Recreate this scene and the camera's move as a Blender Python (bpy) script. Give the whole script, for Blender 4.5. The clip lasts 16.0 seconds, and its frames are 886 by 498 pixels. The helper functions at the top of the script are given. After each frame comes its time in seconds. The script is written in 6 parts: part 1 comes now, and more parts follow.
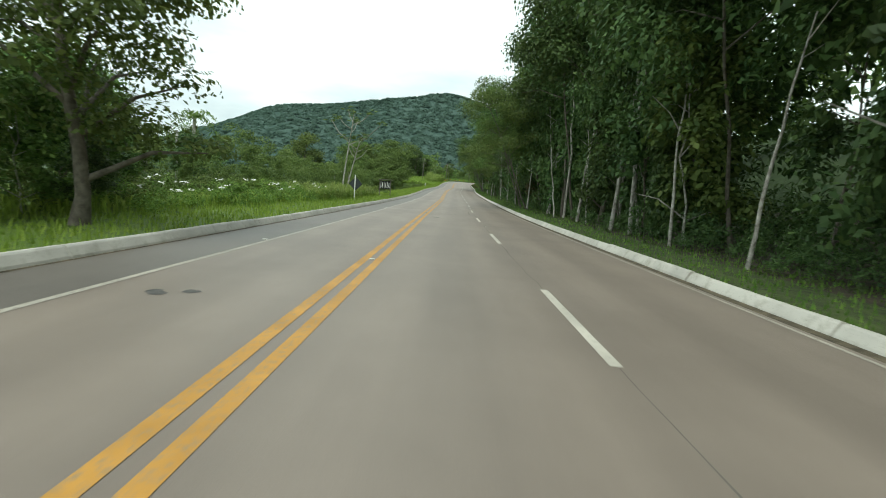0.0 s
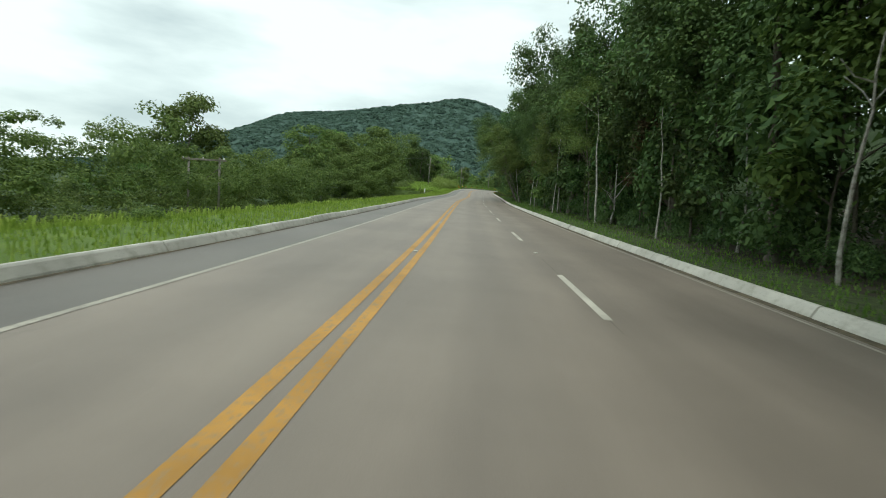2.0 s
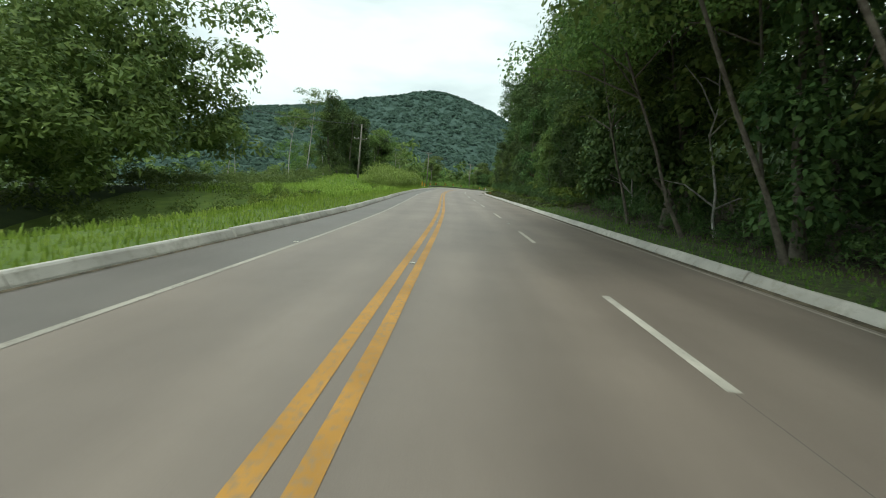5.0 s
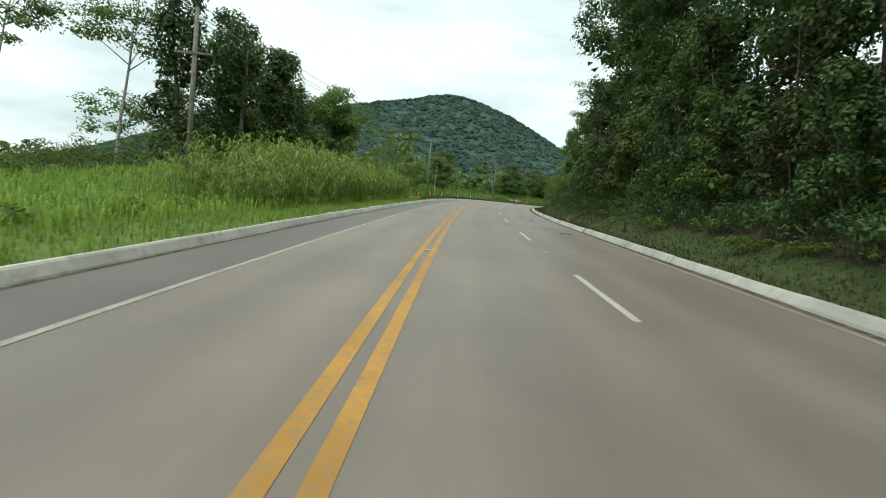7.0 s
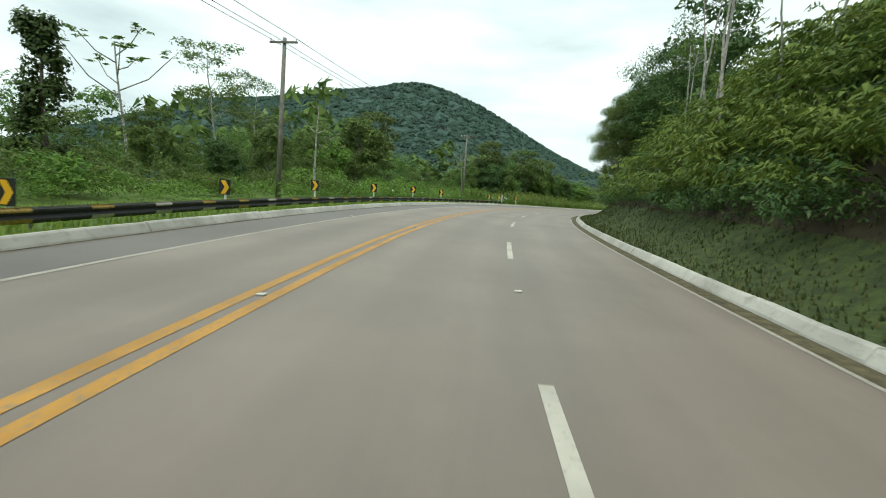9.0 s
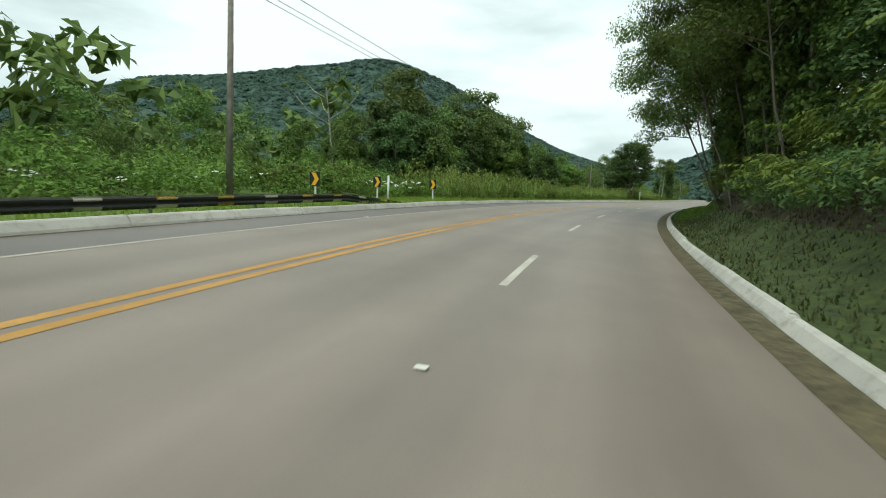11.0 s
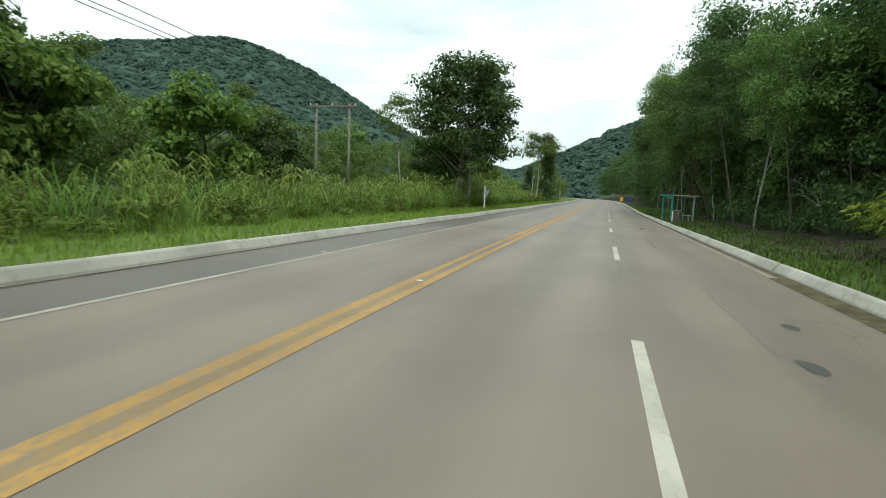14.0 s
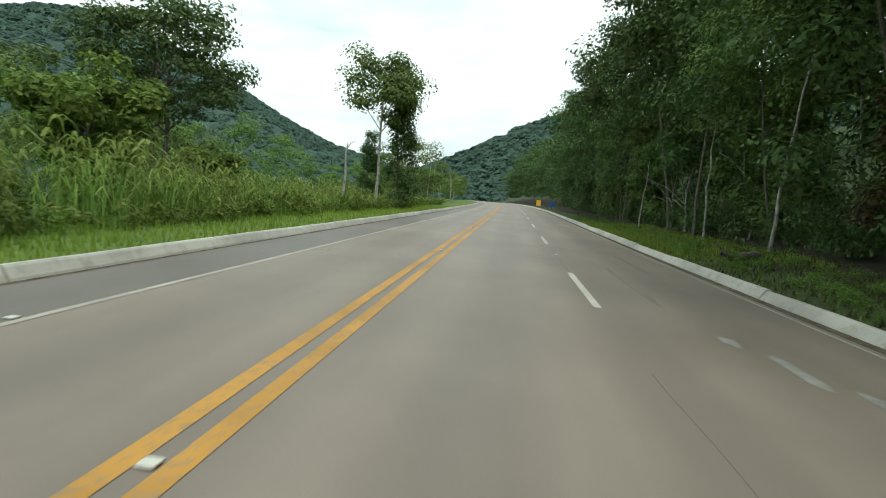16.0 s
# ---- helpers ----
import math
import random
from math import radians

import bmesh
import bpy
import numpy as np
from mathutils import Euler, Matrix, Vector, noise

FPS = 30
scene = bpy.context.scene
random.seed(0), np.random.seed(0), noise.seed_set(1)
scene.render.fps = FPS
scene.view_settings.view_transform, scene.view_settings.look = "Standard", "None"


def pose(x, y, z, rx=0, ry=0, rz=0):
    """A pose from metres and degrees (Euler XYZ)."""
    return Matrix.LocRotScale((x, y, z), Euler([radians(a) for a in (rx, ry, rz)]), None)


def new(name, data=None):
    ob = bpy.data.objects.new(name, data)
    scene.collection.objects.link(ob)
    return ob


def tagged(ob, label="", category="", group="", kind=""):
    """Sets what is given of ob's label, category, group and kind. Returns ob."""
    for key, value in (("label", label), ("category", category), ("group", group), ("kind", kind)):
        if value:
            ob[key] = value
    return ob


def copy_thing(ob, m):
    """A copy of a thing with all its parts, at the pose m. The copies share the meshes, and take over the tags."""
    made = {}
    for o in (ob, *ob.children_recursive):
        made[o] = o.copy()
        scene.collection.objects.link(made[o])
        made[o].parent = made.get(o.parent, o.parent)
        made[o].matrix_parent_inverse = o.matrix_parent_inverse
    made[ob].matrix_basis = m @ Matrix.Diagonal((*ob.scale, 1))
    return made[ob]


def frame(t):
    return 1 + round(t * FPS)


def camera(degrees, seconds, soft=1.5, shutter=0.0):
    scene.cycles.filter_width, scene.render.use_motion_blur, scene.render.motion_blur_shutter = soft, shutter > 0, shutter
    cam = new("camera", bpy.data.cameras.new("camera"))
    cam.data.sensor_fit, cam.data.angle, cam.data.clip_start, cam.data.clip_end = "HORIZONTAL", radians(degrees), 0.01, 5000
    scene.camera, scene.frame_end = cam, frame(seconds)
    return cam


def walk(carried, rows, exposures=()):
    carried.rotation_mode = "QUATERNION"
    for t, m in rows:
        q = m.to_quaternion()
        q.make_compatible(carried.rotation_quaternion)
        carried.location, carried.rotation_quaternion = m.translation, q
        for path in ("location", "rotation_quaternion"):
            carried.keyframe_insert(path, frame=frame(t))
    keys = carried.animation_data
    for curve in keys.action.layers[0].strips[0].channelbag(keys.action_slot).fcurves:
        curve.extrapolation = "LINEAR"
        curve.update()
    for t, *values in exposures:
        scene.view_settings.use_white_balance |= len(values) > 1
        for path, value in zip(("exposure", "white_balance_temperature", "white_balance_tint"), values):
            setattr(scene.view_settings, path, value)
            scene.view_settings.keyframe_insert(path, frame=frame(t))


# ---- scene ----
cam = camera(83.6, 16.0, soft=0.95, shutter=0.06)
ROWS = [
    (0.0, 1.63, -0.28, 1.646, 83.16, -4.59, -0.33),
    (0.5, 2.05, 15.00, 1.602, 83.16, -4.30, 0.37),
    (1.0, 2.36, 28.94, 1.588, 83.44, -3.75, 0.68),
    (1.5, 2.60, 42.98, 1.628, 83.88, -4.11, 1.15),
    (2.0, 2.94, 57.49, 1.740, 84.10, -4.19, 1.47),
    (2.5, 3.26, 72.28, 1.924, 84.20, -4.13, 2.02),
    (3.0, 3.41, 87.08, 2.174, 84.42, -4.36, 2.04),
    (3.5, 3.60, 101.44, 2.474, 84.58, -4.50, 1.22),
    (4.0, 3.88, 115.21, 2.779, 84.48, -4.15, 0.27),
    (4.2, 4.03, 120.77, 2.898, 84.40, -3.96, -0.20),
    (4.5, 4.34, 129.37, 3.078, 84.27, -3.70, -1.04),
    (5.0, 5.18, 144.20, 3.391, 84.24, -3.40, -1.70),
    (5.5, 6.14, 159.24, 3.769, 84.51, -3.31, -0.95),
    (6.0, 6.89, 173.99, 4.240, 84.87, -3.44, 0.61),
    (6.3, 7.15, 182.48, 4.545, 85.02, -3.65, 1.01),
    (6.5, 7.28, 187.94, 4.746, 85.08, -3.83, 0.85),
    (7.0, 7.62, 201.44, 5.229, 85.06, -4.20, 0.09),
    (7.5, 8.28, 215.36, 5.694, 84.91, -4.05, -0.53),
    (8.0, 9.39, 228.87, 6.123, 85.15, -3.40, -1.03),
    (8.5, 11.20, 243.01, 6.570, 84.90, -3.16, -1.19),
    (9.0, 13.03, 255.82, 6.992, 84.56, -3.39, -3.25),
    (9.2, 13.79, 260.69, 7.151, 84.48, -3.32, -4.46),
    (9.5, 15.22, 268.14, 7.376, 84.31, -3.15, -5.63),
    (10.0, 18.42, 280.78, 7.681, 83.85, -2.83, -5.92),
    (10.5, 22.43, 293.23, 7.880, 83.36, -2.60, -5.72),
    (11.0, 26.88, 305.11, 8.017, 82.93, -2.63, -6.13),
    (11.3, 29.54, 311.85, 8.091, 82.69, -2.84, -7.27),
    (11.5, 31.28, 316.20, 8.139, 82.51, -3.05, -8.40),
    (12.0, 36.70, 327.63, 8.231, 82.20, -3.08, -10.19),
    (12.5, 43.49, 339.89, 8.319, 82.73, -2.30, -12.17),
    (13.0, 50.19, 350.26, 8.397, 82.99, -2.41, -15.27),
    (13.5, 57.16, 360.66, 8.471, 83.42, -2.51, -18.02),
    (14.0, 64.77, 371.60, 8.513, 83.35, -2.29, -19.35),
    (14.5, 72.19, 382.06, 8.517, 83.31, -1.82, -21.43),
    (15.0, 80.10, 392.83, 8.501, 83.62, -2.15, -24.41),
    (15.5, 88.44, 404.09, 8.477, 83.62, -2.61, -27.62),
    (16.0, 96.51, 414.90, 8.469, 84.06, -2.75, -29.67),
]
walk(cam, [(t, pose(x, y, z, rx, ry, rz)) for t, x, y, z, rx, ry, rz in ROWS], [(t, e, 6110, -5) for t, e in ((0.0, 0.25), (0.5, 0.22), (1.0, 0.15), (1.5, 0.08), (2.5, 0.0), (4.0, 0.05), (7.0, 0.05), (8.0, 0.04), (9.0, 0.1),
                                                                                                               (11.5, 0.02), (12.5, 0.08), (13.5, 0.14), (14.5, 0.08), (15.0, 0.08), (16.0, 0.18))])

# ---- world, sun ----
SUN_EL, SUN_AZ = 58.0, 200.0
world = bpy.data.worlds.new("overcast_sky")
scene.world = world
world.use_nodes = True
wn, wl = world.node_tree.nodes, world.node_tree.links
wn.clear()
w_out = wn.new("ShaderNodeOutputWorld")
w_bg = wn.new("ShaderNodeBackground")
w_sky = wn.new("ShaderNodeTexSky")
w_sky.sky_type = "NISHITA"
w_sky.sun_disc = False
w_sky.sun_elevation, w_sky.sun_rotation = radians(SUN_EL), radians(SUN_AZ)
w_sky.air_density, w_sky.dust_density = 1.0, 3.0
w_gain = wn.new("ShaderNodeMix")
w_gain.data_type, w_gain.blend_type = "RGBA", "MULTIPLY"
w_gain.inputs[0].default_value = 1.0
w_gain.inputs[7].default_value = (0.12, 0.12, 0.12, 1)
w_co = wn.new("ShaderNodeTexCoord")
w_map = wn.new("ShaderNodeMapping")
w_map.inputs["Scale"].default_value = (1.6, 1.6, 5.5)
w_map.inputs["Rotation"].default_value = (0, 0, radians(25))
w_noise = wn.new("ShaderNodeTexNoise")
w_noise.inputs["Scale"].default_value = 1.5
w_noise.inputs["Detail"].default_value = 7
w_noise.inputs["Roughness"].default_value = 0.5
w_ramp = wn.new("ShaderNodeValToRGB")
w_ramp.color_ramp.elements[0].position = 0.32
w_ramp.color_ramp.elements[0].color = (0.7, 0.75, 0.765, 1)
w_ramp.color_ramp.elements[1].position = 0.56
w_ramp.color_ramp.elements[1].color = (1.16, 1.18, 1.16, 1)
w_mix = wn.new("ShaderNodeMix")
w_mix.data_type = "RGBA"
w_mix.inputs[0].default_value = 0.9
wl.new(w_co.outputs["Generated"], w_map.inputs["Vector"])
wl.new(w_map.outputs[0], w_noise.inputs["Vector"])
wl.new(w_noise.outputs[0], w_ramp.inputs[0])
wl.new(w_sky.outputs[0], w_gain.inputs[6])
wl.new(w_gain.outputs[2], w_mix.inputs[6])
wl.new(w_ramp.outputs[0], w_mix.inputs[7])
wl.new(w_mix.outputs[2], w_bg.inputs["Color"])
w_bg.inputs["Strength"].default_value = 1.0
wl.new(w_bg.outputs[0], w_out.inputs["Surface"])

sun_data = bpy.data.lights.new("sun", "SUN")
sun_data.energy, sun_data.angle, sun_data.color = 1.5, radians(25), (1.0, 0.96, 0.9)
sun = new("sun", sun_data)
sun.matrix_world = pose(0, 0, 60, 90 - SUN_EL, 0, 180 - SUN_AZ)

# ---- the road's line: heading, grade and bank along it ----
HEAD = [-1.3, -1.3, -1.1, -1.9, -2.1, -1.0, -1.5, -1.5, -3.5, -3.6, -1.7, -1.6, -2.7, -4.0, -7.5, -12.4, -18.6, -24.9, -29.5, -34.9, -37.1, -37.1, -37.6, -37.4, -37.6, -37.7, -37.4, -36.7, -35.9, -34.8, -33.7, -32.4, -31.1, -29.7, -28.4]
GRADE = [-0.25, -0.14, 0.64, 1.32, 1.12, 2.19, 1.8, 2.05, 0.67, 0.18, 0.12, -0.13, 0.2, 0.32, 0.17, 0.09, 0.05, 0.04]
BANK = [0.18, -0.03, 0.33, 0.68, 0.49, 0.78, 0.81, 1.72, 2.71, 2.61, 0.71, 1.53, 2.35, 1.39, 0.83, 0.51, 0.34, 0.27]
LEFT_LINE, LANE_LINE, KERB_R, KERB_L = -3.03, 3.48, 7.34, -4.68
KERB_W, KERB_H = 0.26, 0.22
S0, S1 = -120, 1000
S = np.arange(S0, S1 + 1, 1.0)


def soft(values, n):
    return np.convolve(np.pad(values, n // 2, "edge"), np.ones(n) / n, "valid")


TH = soft(np.radians(np.interp(S, np.arange(-20, 661, 20.0), HEAD)), 15)
GR = soft(np.radians(np.interp(S, np.arange(-20, 661, 40.0), GRADE)), 25)
BK = soft(np.radians(np.interp(S, np.arange(-20, 661, 40.0), BANK)), 25)


def run(step):
    total = np.concatenate([[0], np.cumsum((step[1:] + step[:-1]) / 2)])
    return total - total[-S0]


CX, CY, CZ = run(-np.sin(TH)), run(np.cos(TH)), run(np.tan(GR))


def on(a, s):
    return np.interp(s, S, a)


def road_point(s, o, up=0.0):
    """World places at s along and o to the right of the centre line, up above the carriageway's plane."""
    s, o = np.broadcast_arrays(np.asarray(s, float), np.asarray(o, float))
    th, oc = on(TH, s), np.clip(o, KERB_L - KERB_W, KERB_R + KERB_W)
    return np.stack([on(CX, s) + o * np.cos(th), on(CY, s) + o * np.sin(th), on(CZ, s) - oc * np.tan(on(BK, s)) + up], -1)


def ramp(u, start, length, height):
    q = np.clip((u - start) / np.maximum(length, 0.01), 0, 1)
    return height * q * q * (3 - 2 * q)


def rise(s, o):
    """Height of the land over the road's edge."""
    s, o = np.broadcast_arrays(np.asarray(s, float), np.asarray(o, float))
    ur, ul = o - KERB_R - KERB_W, KERB_L - KERB_W - o
    right = 0.13 + ramp(ur, np.interp(s, [155, 190, 305, 350, 405, 425], [4, 0.8, 0.4, 0.8, 1.9, 4.5]),
                        np.interp(s, [155, 195, 240, 335, 372, 398, 410], [14, 9, 9, 8, 5.5, 5.5, 12]),
                        np.interp(s, [125, 170, 190, 235, 295, 340, 375, 396, 415, 475, 525], [0.8, 1.5, 3.0, 7.0, 8.0, 5.8, 6.0, 5.4, 1.2, 1.0, 1.0]))
    right = right + ramp(ur, 11, 28, 12.0) + ramp(ur, 40, 120, 8.0)
    left = 0.13 + ramp(ul, np.interp(s, [170, 190, 250, 262], [2.5, 1.6, 1.8, 4]),
                       np.interp(s, [0, 60, 165, 190, 250, 265], [12, 7, 7, 9, 9, 12]),
                       np.interp(s, [0, 50, 85, 98, 114, 160, 180, 217, 227, 240, 250, 260, 320, 345], [0.4, 0.0, -1.8, -1.8, -3.2, -3.2, -0.2, 0.0, 0.9, 1.7, 1.1, 0.2, 0.4, 0.2]))
    left = left - ramp(ul, 18, 60, 8.0)
    base = np.where(ur > 0, right, np.where(ul > 0, left, -0.4))
    return base


def land(s, o):
    """World place on the land at s, o."""
    p = road_point(s, o)
    p[..., 2] += rise(s, o)
    return p


def spot(s, o, rz=0.0, scale=1.0, sink=0.0, lean=(0.0, 0.0), tall=1.0):
    x, y, z = land(s, o)
    turn = math.degrees(on(TH, s))
    return pose(x, y, z - sink, lean[0], lean[1], turn) @ Matrix.Rotation(radians(rz), 4, "Z") @ Matrix.Diagonal((scale, scale, scale * tall, 1))


# ---- making meshes ----
def mesh_ob(name, verts, faces, mats, parent=None, smooth=False, label=""):
    me = bpy.data.meshes.new(name)
    verts = np.asarray(verts, np.float32).reshape(-1, 3)
    if isinstance(faces, np.ndarray):
        n, k = faces.shape
        me.vertices.add(len(verts))
        me.vertices.foreach_set("co", verts.ravel())
        me.loops.add(n * k)
        me.loops.foreach_set("vertex_index", faces.astype(np.int32).ravel())
        me.polygons.add(n)
        me.polygons.foreach_set("loop_start", np.arange(0, n * k, k, dtype=np.int32))
        me.update(calc_edges=True)
    else:
        me.from_pydata(verts.tolist(), [], faces)
        me.update()
    for m in mats if isinstance(mats, (list, tuple)) else [mats]:
        me.materials.append(m)
    if smooth:
        me.polygons.foreach_set("use_smooth", [True] * len(me.polygons))
    ob = new(name, me)
    if parent is not None:
        ob.parent = parent
    if label:
        tagged(ob, label)
    return ob


def part(name, bm, material, parent, label="", smooth=False):
    me = bpy.data.meshes.new(name)
    bm.to_mesh(me)
    bm.free()
    me.materials.append(material)
    if smooth:
        me.polygons.foreach_set("use_smooth", [True] * len(me.polygons))
    ob = new(name, me)
    ob.parent = parent
    return tagged(ob, label)


def box(bm, x0, y0, z0, x1, y1, z1, bevel=0.0):
    r = bmesh.ops.create_cube(bm, size=1.0)
    bmesh.ops.scale(bm, vec=(x1 - x0, y1 - y0, z1 - z0), verts=r["verts"])
    bmesh.ops.translate(bm, vec=((x0 + x1) / 2, (y0 + y1) / 2, (z0 + z1) / 2), verts=r["verts"])
    if bevel:
        edges = list({e for v in r["verts"] for e in v.link_edges})
        bmesh.ops.bevel(bm, geom=edges, offset=bevel, segments=2, affect="EDGES", profile=0.6)
    return bm


def tube(points, radii, sides=7):
    """Verts and quads of a tapering tube through the points."""
    points = np.asarray(points, float)
    verts, faces = [], []
    for i, p in enumerate(points):
        d = points[min(i + 1, len(points) - 1)] - points[max(i - 1, 0)]
        d = d / (np.linalg.norm(d) + 1e-9)
        a = np.cross(d, (1.0, 0.3, 0.1) if abs(d[0]) < 0.8 else (0.0, 1.0, 0.2))
        a /= np.linalg.norm(a)
        b = np.cross(d, a)
        for k in range(sides):
            q = 2 * math.pi * k / sides
            verts.append(p + radii[i] * (math.cos(q) * a + math.sin(q) * b))
    for i in range(len(points) - 1):
        for k in range(sides):
            k2 = (k + 1) % sides
            faces.append((i * sides + k, i * sides + k2, (i + 1) * sides + k2, (i + 1) * sides + k))
    return np.array(verts), np.array(faces)


def merge(pieces):
    verts, faces, n = [], [], 0
    for v, f in pieces:
        verts.append(v)
        faces.append(np.asarray(f) + n)
        n += len(v)
    return np.concatenate(verts), np.concatenate(faces)


def strip(offsets, ups, s_a, s_b, step, name, mats, uv=True, smooth=True, parent=None):
    """A band along the road through the given offsets and heights, with metre uv (across, along)."""
    ss = np.arange(s_a, s_b + 1e-6, step)
    k = len(offsets)
    pts = np.stack([road_point(ss, o, u) for o, u in zip(offsets, ups)], 1).reshape(-1, 3)
    i, j = np.meshgrid(np.arange(len(ss) - 1), np.arange(k - 1), indexing="ij")
    a = (i * k + j).ravel()
    faces = np.stack([a, a + 1, a + k + 1, a + k], 1)
    ob = mesh_ob(name, pts, faces, mats, parent, smooth)
    if uv:
        lay = ob.data.uv_layers.new(name="UVMap")
        co = np.stack([np.tile(np.asarray(offsets, float), len(ss)), np.repeat(ss, k)], 1)
        lay.data.foreach_set("uv", co[faces.ravel()].astype(np.float32).ravel())
    return ob


# ---- materials ----
def material(name, rough=0.8, metal=0.0, spec=0.4):
    m = bpy.data.materials.new(name)
    m.use_nodes = True
    b = m.node_tree.nodes["Principled BSDF"]
    b.inputs["Roughness"].default_value = rough
    b.inputs["Metallic"].default_value = metal
    b.inputs["Specular IOR Level"].default_value = spec
    return m, m.node_tree.nodes, m.node_tree.links, b


def noise_node(n, l, scale, detail=4, rough=0.55, vec=None):
    t = n.new("ShaderNodeTexNoise")
    t.inputs["Scale"].default_value = scale
    t.inputs["Detail"].default_value = detail
    t.inputs["Roughness"].default_value = rough
    if vec is not None:
        l.new(vec, t.inputs["Vector"])
    return t.outputs[0]


def ramp_node(n, l, fac, stops):
    r = n.new("ShaderNodeValToRGB")
    e = r.color_ramp.elements
    while len(e) < len(stops):
        e.new(0.5)
    for k, (p, c) in zip(e, stops):
        k.position, k.color = p, (*c, 1)
    l.new(fac, r.inputs[0])
    return r.outputs[0]


def mix_node(n, l, fac, a, b, mode="MIX"):
    m = n.new("ShaderNodeMix")
    m.data_type, m.blend_type = "RGBA", mode
    for sock, val in ((m.inputs[0], fac), (m.inputs[6], a), (m.inputs[7], b)):
        if isinstance(val, (int, float)):
            sock.default_value = val
        elif isinstance(val, tuple):
            sock.default_value = (*val, 1)
        else:
            l.new(val, sock)
    return m.outputs[2]


def bump_node(n, l, b, height, strength, dist=0.02):
    k = n.new("ShaderNodeBump")
    k.inputs["Strength"].default_value = strength
    k.inputs["Distance"].default_value = dist
    l.new(height, k.inputs["Height"])
    l.new(k.outputs[0], b.inputs["Normal"])


def place_node(n, kind="Object"):
    return n.new("ShaderNodeTexCoord").outputs[kind]


def plain(name, a, b_col, scale=6.0, rough=0.7, metal=0.0, bump=0.3, detail=6):
    m, n, l, b = material(name, rough, metal)
    v = place_node(n)
    f = noise_node(n, l, scale, detail, 0.6, v)
    l.new(ramp_node(n, l, f, [(0.3, a), (0.7, b_col)]), b.inputs["Base Color"])
    bump_node(n, l, b, noise_node(n, l, scale * 6, 3, 0.6, v), bump)
    return m


def asphalt(name, dark, light, tracks=True):
    m, n, l, b = material(name, 0.54, 0, 0.5)
    uv = place_node(n, "UV")
    mp = n.new("ShaderNodeMapping")
    mp.inputs["Scale"].default_value = (1.0, 0.12, 1.0)
    l.new(uv, mp.inputs["Vector"])
    streak = noise_node(n, l, 0.9, 5, 0.6, mp.outputs[0])
    blotch = noise_node(n, l, 0.25, 4, 0.6, uv)
    grain = noise_node(n, l, 90, 2, 0.7, uv)
    c = ramp_node(n, l, streak, [(0.3, dark), (0.7, light)])
    c = mix_node(n, l, 0.35, c, ramp_node(n, l, blotch, [(0.35, tuple(x * 0.78 for x in dark)), (0.65, tuple(x * 1.1 for x in light))]))
    if tracks:
        w = n.new("ShaderNodeTexWave")
        w.wave_type, w.bands_direction = "BANDS", "X"
        w.inputs["Scale"].default_value = 0.175
        w.inputs["Distortion"].default_value = 0.6
        w.inputs["Detail"].default_value = 1
        mp2 = n.new("ShaderNodeMapping")
        mp2.inputs["Scale"].default_value = (1.0, 0.02, 1.0)
        l.new(uv, mp2.inputs["Vector"])
        l.new(mp2.outputs[0], w.inputs["Vector"])
        c = mix_node(n, l, ramp_node(n, l, w.outputs["Fac"], [(0.2, (0.24,) * 3), (0.9, (0, 0, 0))]), c, tuple(x * 0.6 for x in dark))
    # fine cracks in patches
    mp3 = n.new("ShaderNodeMapping")
    mp3.inputs["Scale"].default_value = (1.6, 0.7, 1.0)
    l.new(uv, mp3.inputs["Vector"])
    vo = n.new("ShaderNodeTexVoronoi")
    vo.feature = "DISTANCE_TO_EDGE"
    vo.inputs["Scale"].default_value = 1.0
    l.new(mix_node(n, l, 0.25, mp3.outputs[0], noise_col(n, l, uv)), vo.inputs["Vector"])
    crack = ramp_node(n, l, vo.outputs["Distance"], [(0.006, (1, 1, 1)), (0.02, (0, 0, 0))])
    patch = ramp_node(n, l, noise_node(n, l, 0.11, 3, 0.5, uv), [(0.64, (0, 0, 0)), (0.74, (0.35,) * 3)])
    c = mix_node(n, l, mix_node(n, l, 1.0, crack, patch, "MULTIPLY"), c, tuple(x * 0.35 for x in dark))
    l.new(mix_node(n, l, ramp_node(n, l, grain, [(0.35, (0.25,) * 3), (0.6, (0, 0, 0))]), c, tuple(x * 0.55 for x in dark)), b.inputs["Base Color"])
    bump_node(n, l, b, grain, 0.35, 0.006)
    return m


def noise_col(n, l, vec):
    t = n.new("ShaderNodeTexNoise")
    t.inputs["Scale"].default_value = 2.0
    l.new(vec, t.inputs["Vector"])
    return t.outputs[1]


def paint(name, col, worn, amount=0.5):
    m, n, l, b = material(name, 0.65)
    v = place_node(n)
    big, fine = noise_node(n, l, 0.8, 4, 0.6, v), noise_node(n, l, 14, 6, 0.75, v)
    c = ramp_node(n, l, big, [(0.32, tuple(x * 0.7 for x in col)), (0.62, col)])
    hole = ramp_node(n, l, fine, [(amount, (0, 0, 0)), (amount + 0.1, (0.85,) * 3)])
    l.new(mix_node(n, l, hole, c, worn), b.inputs["Base Color"])
    bump_node(n, l, b, fine, 0.2, 0.004)
    return m


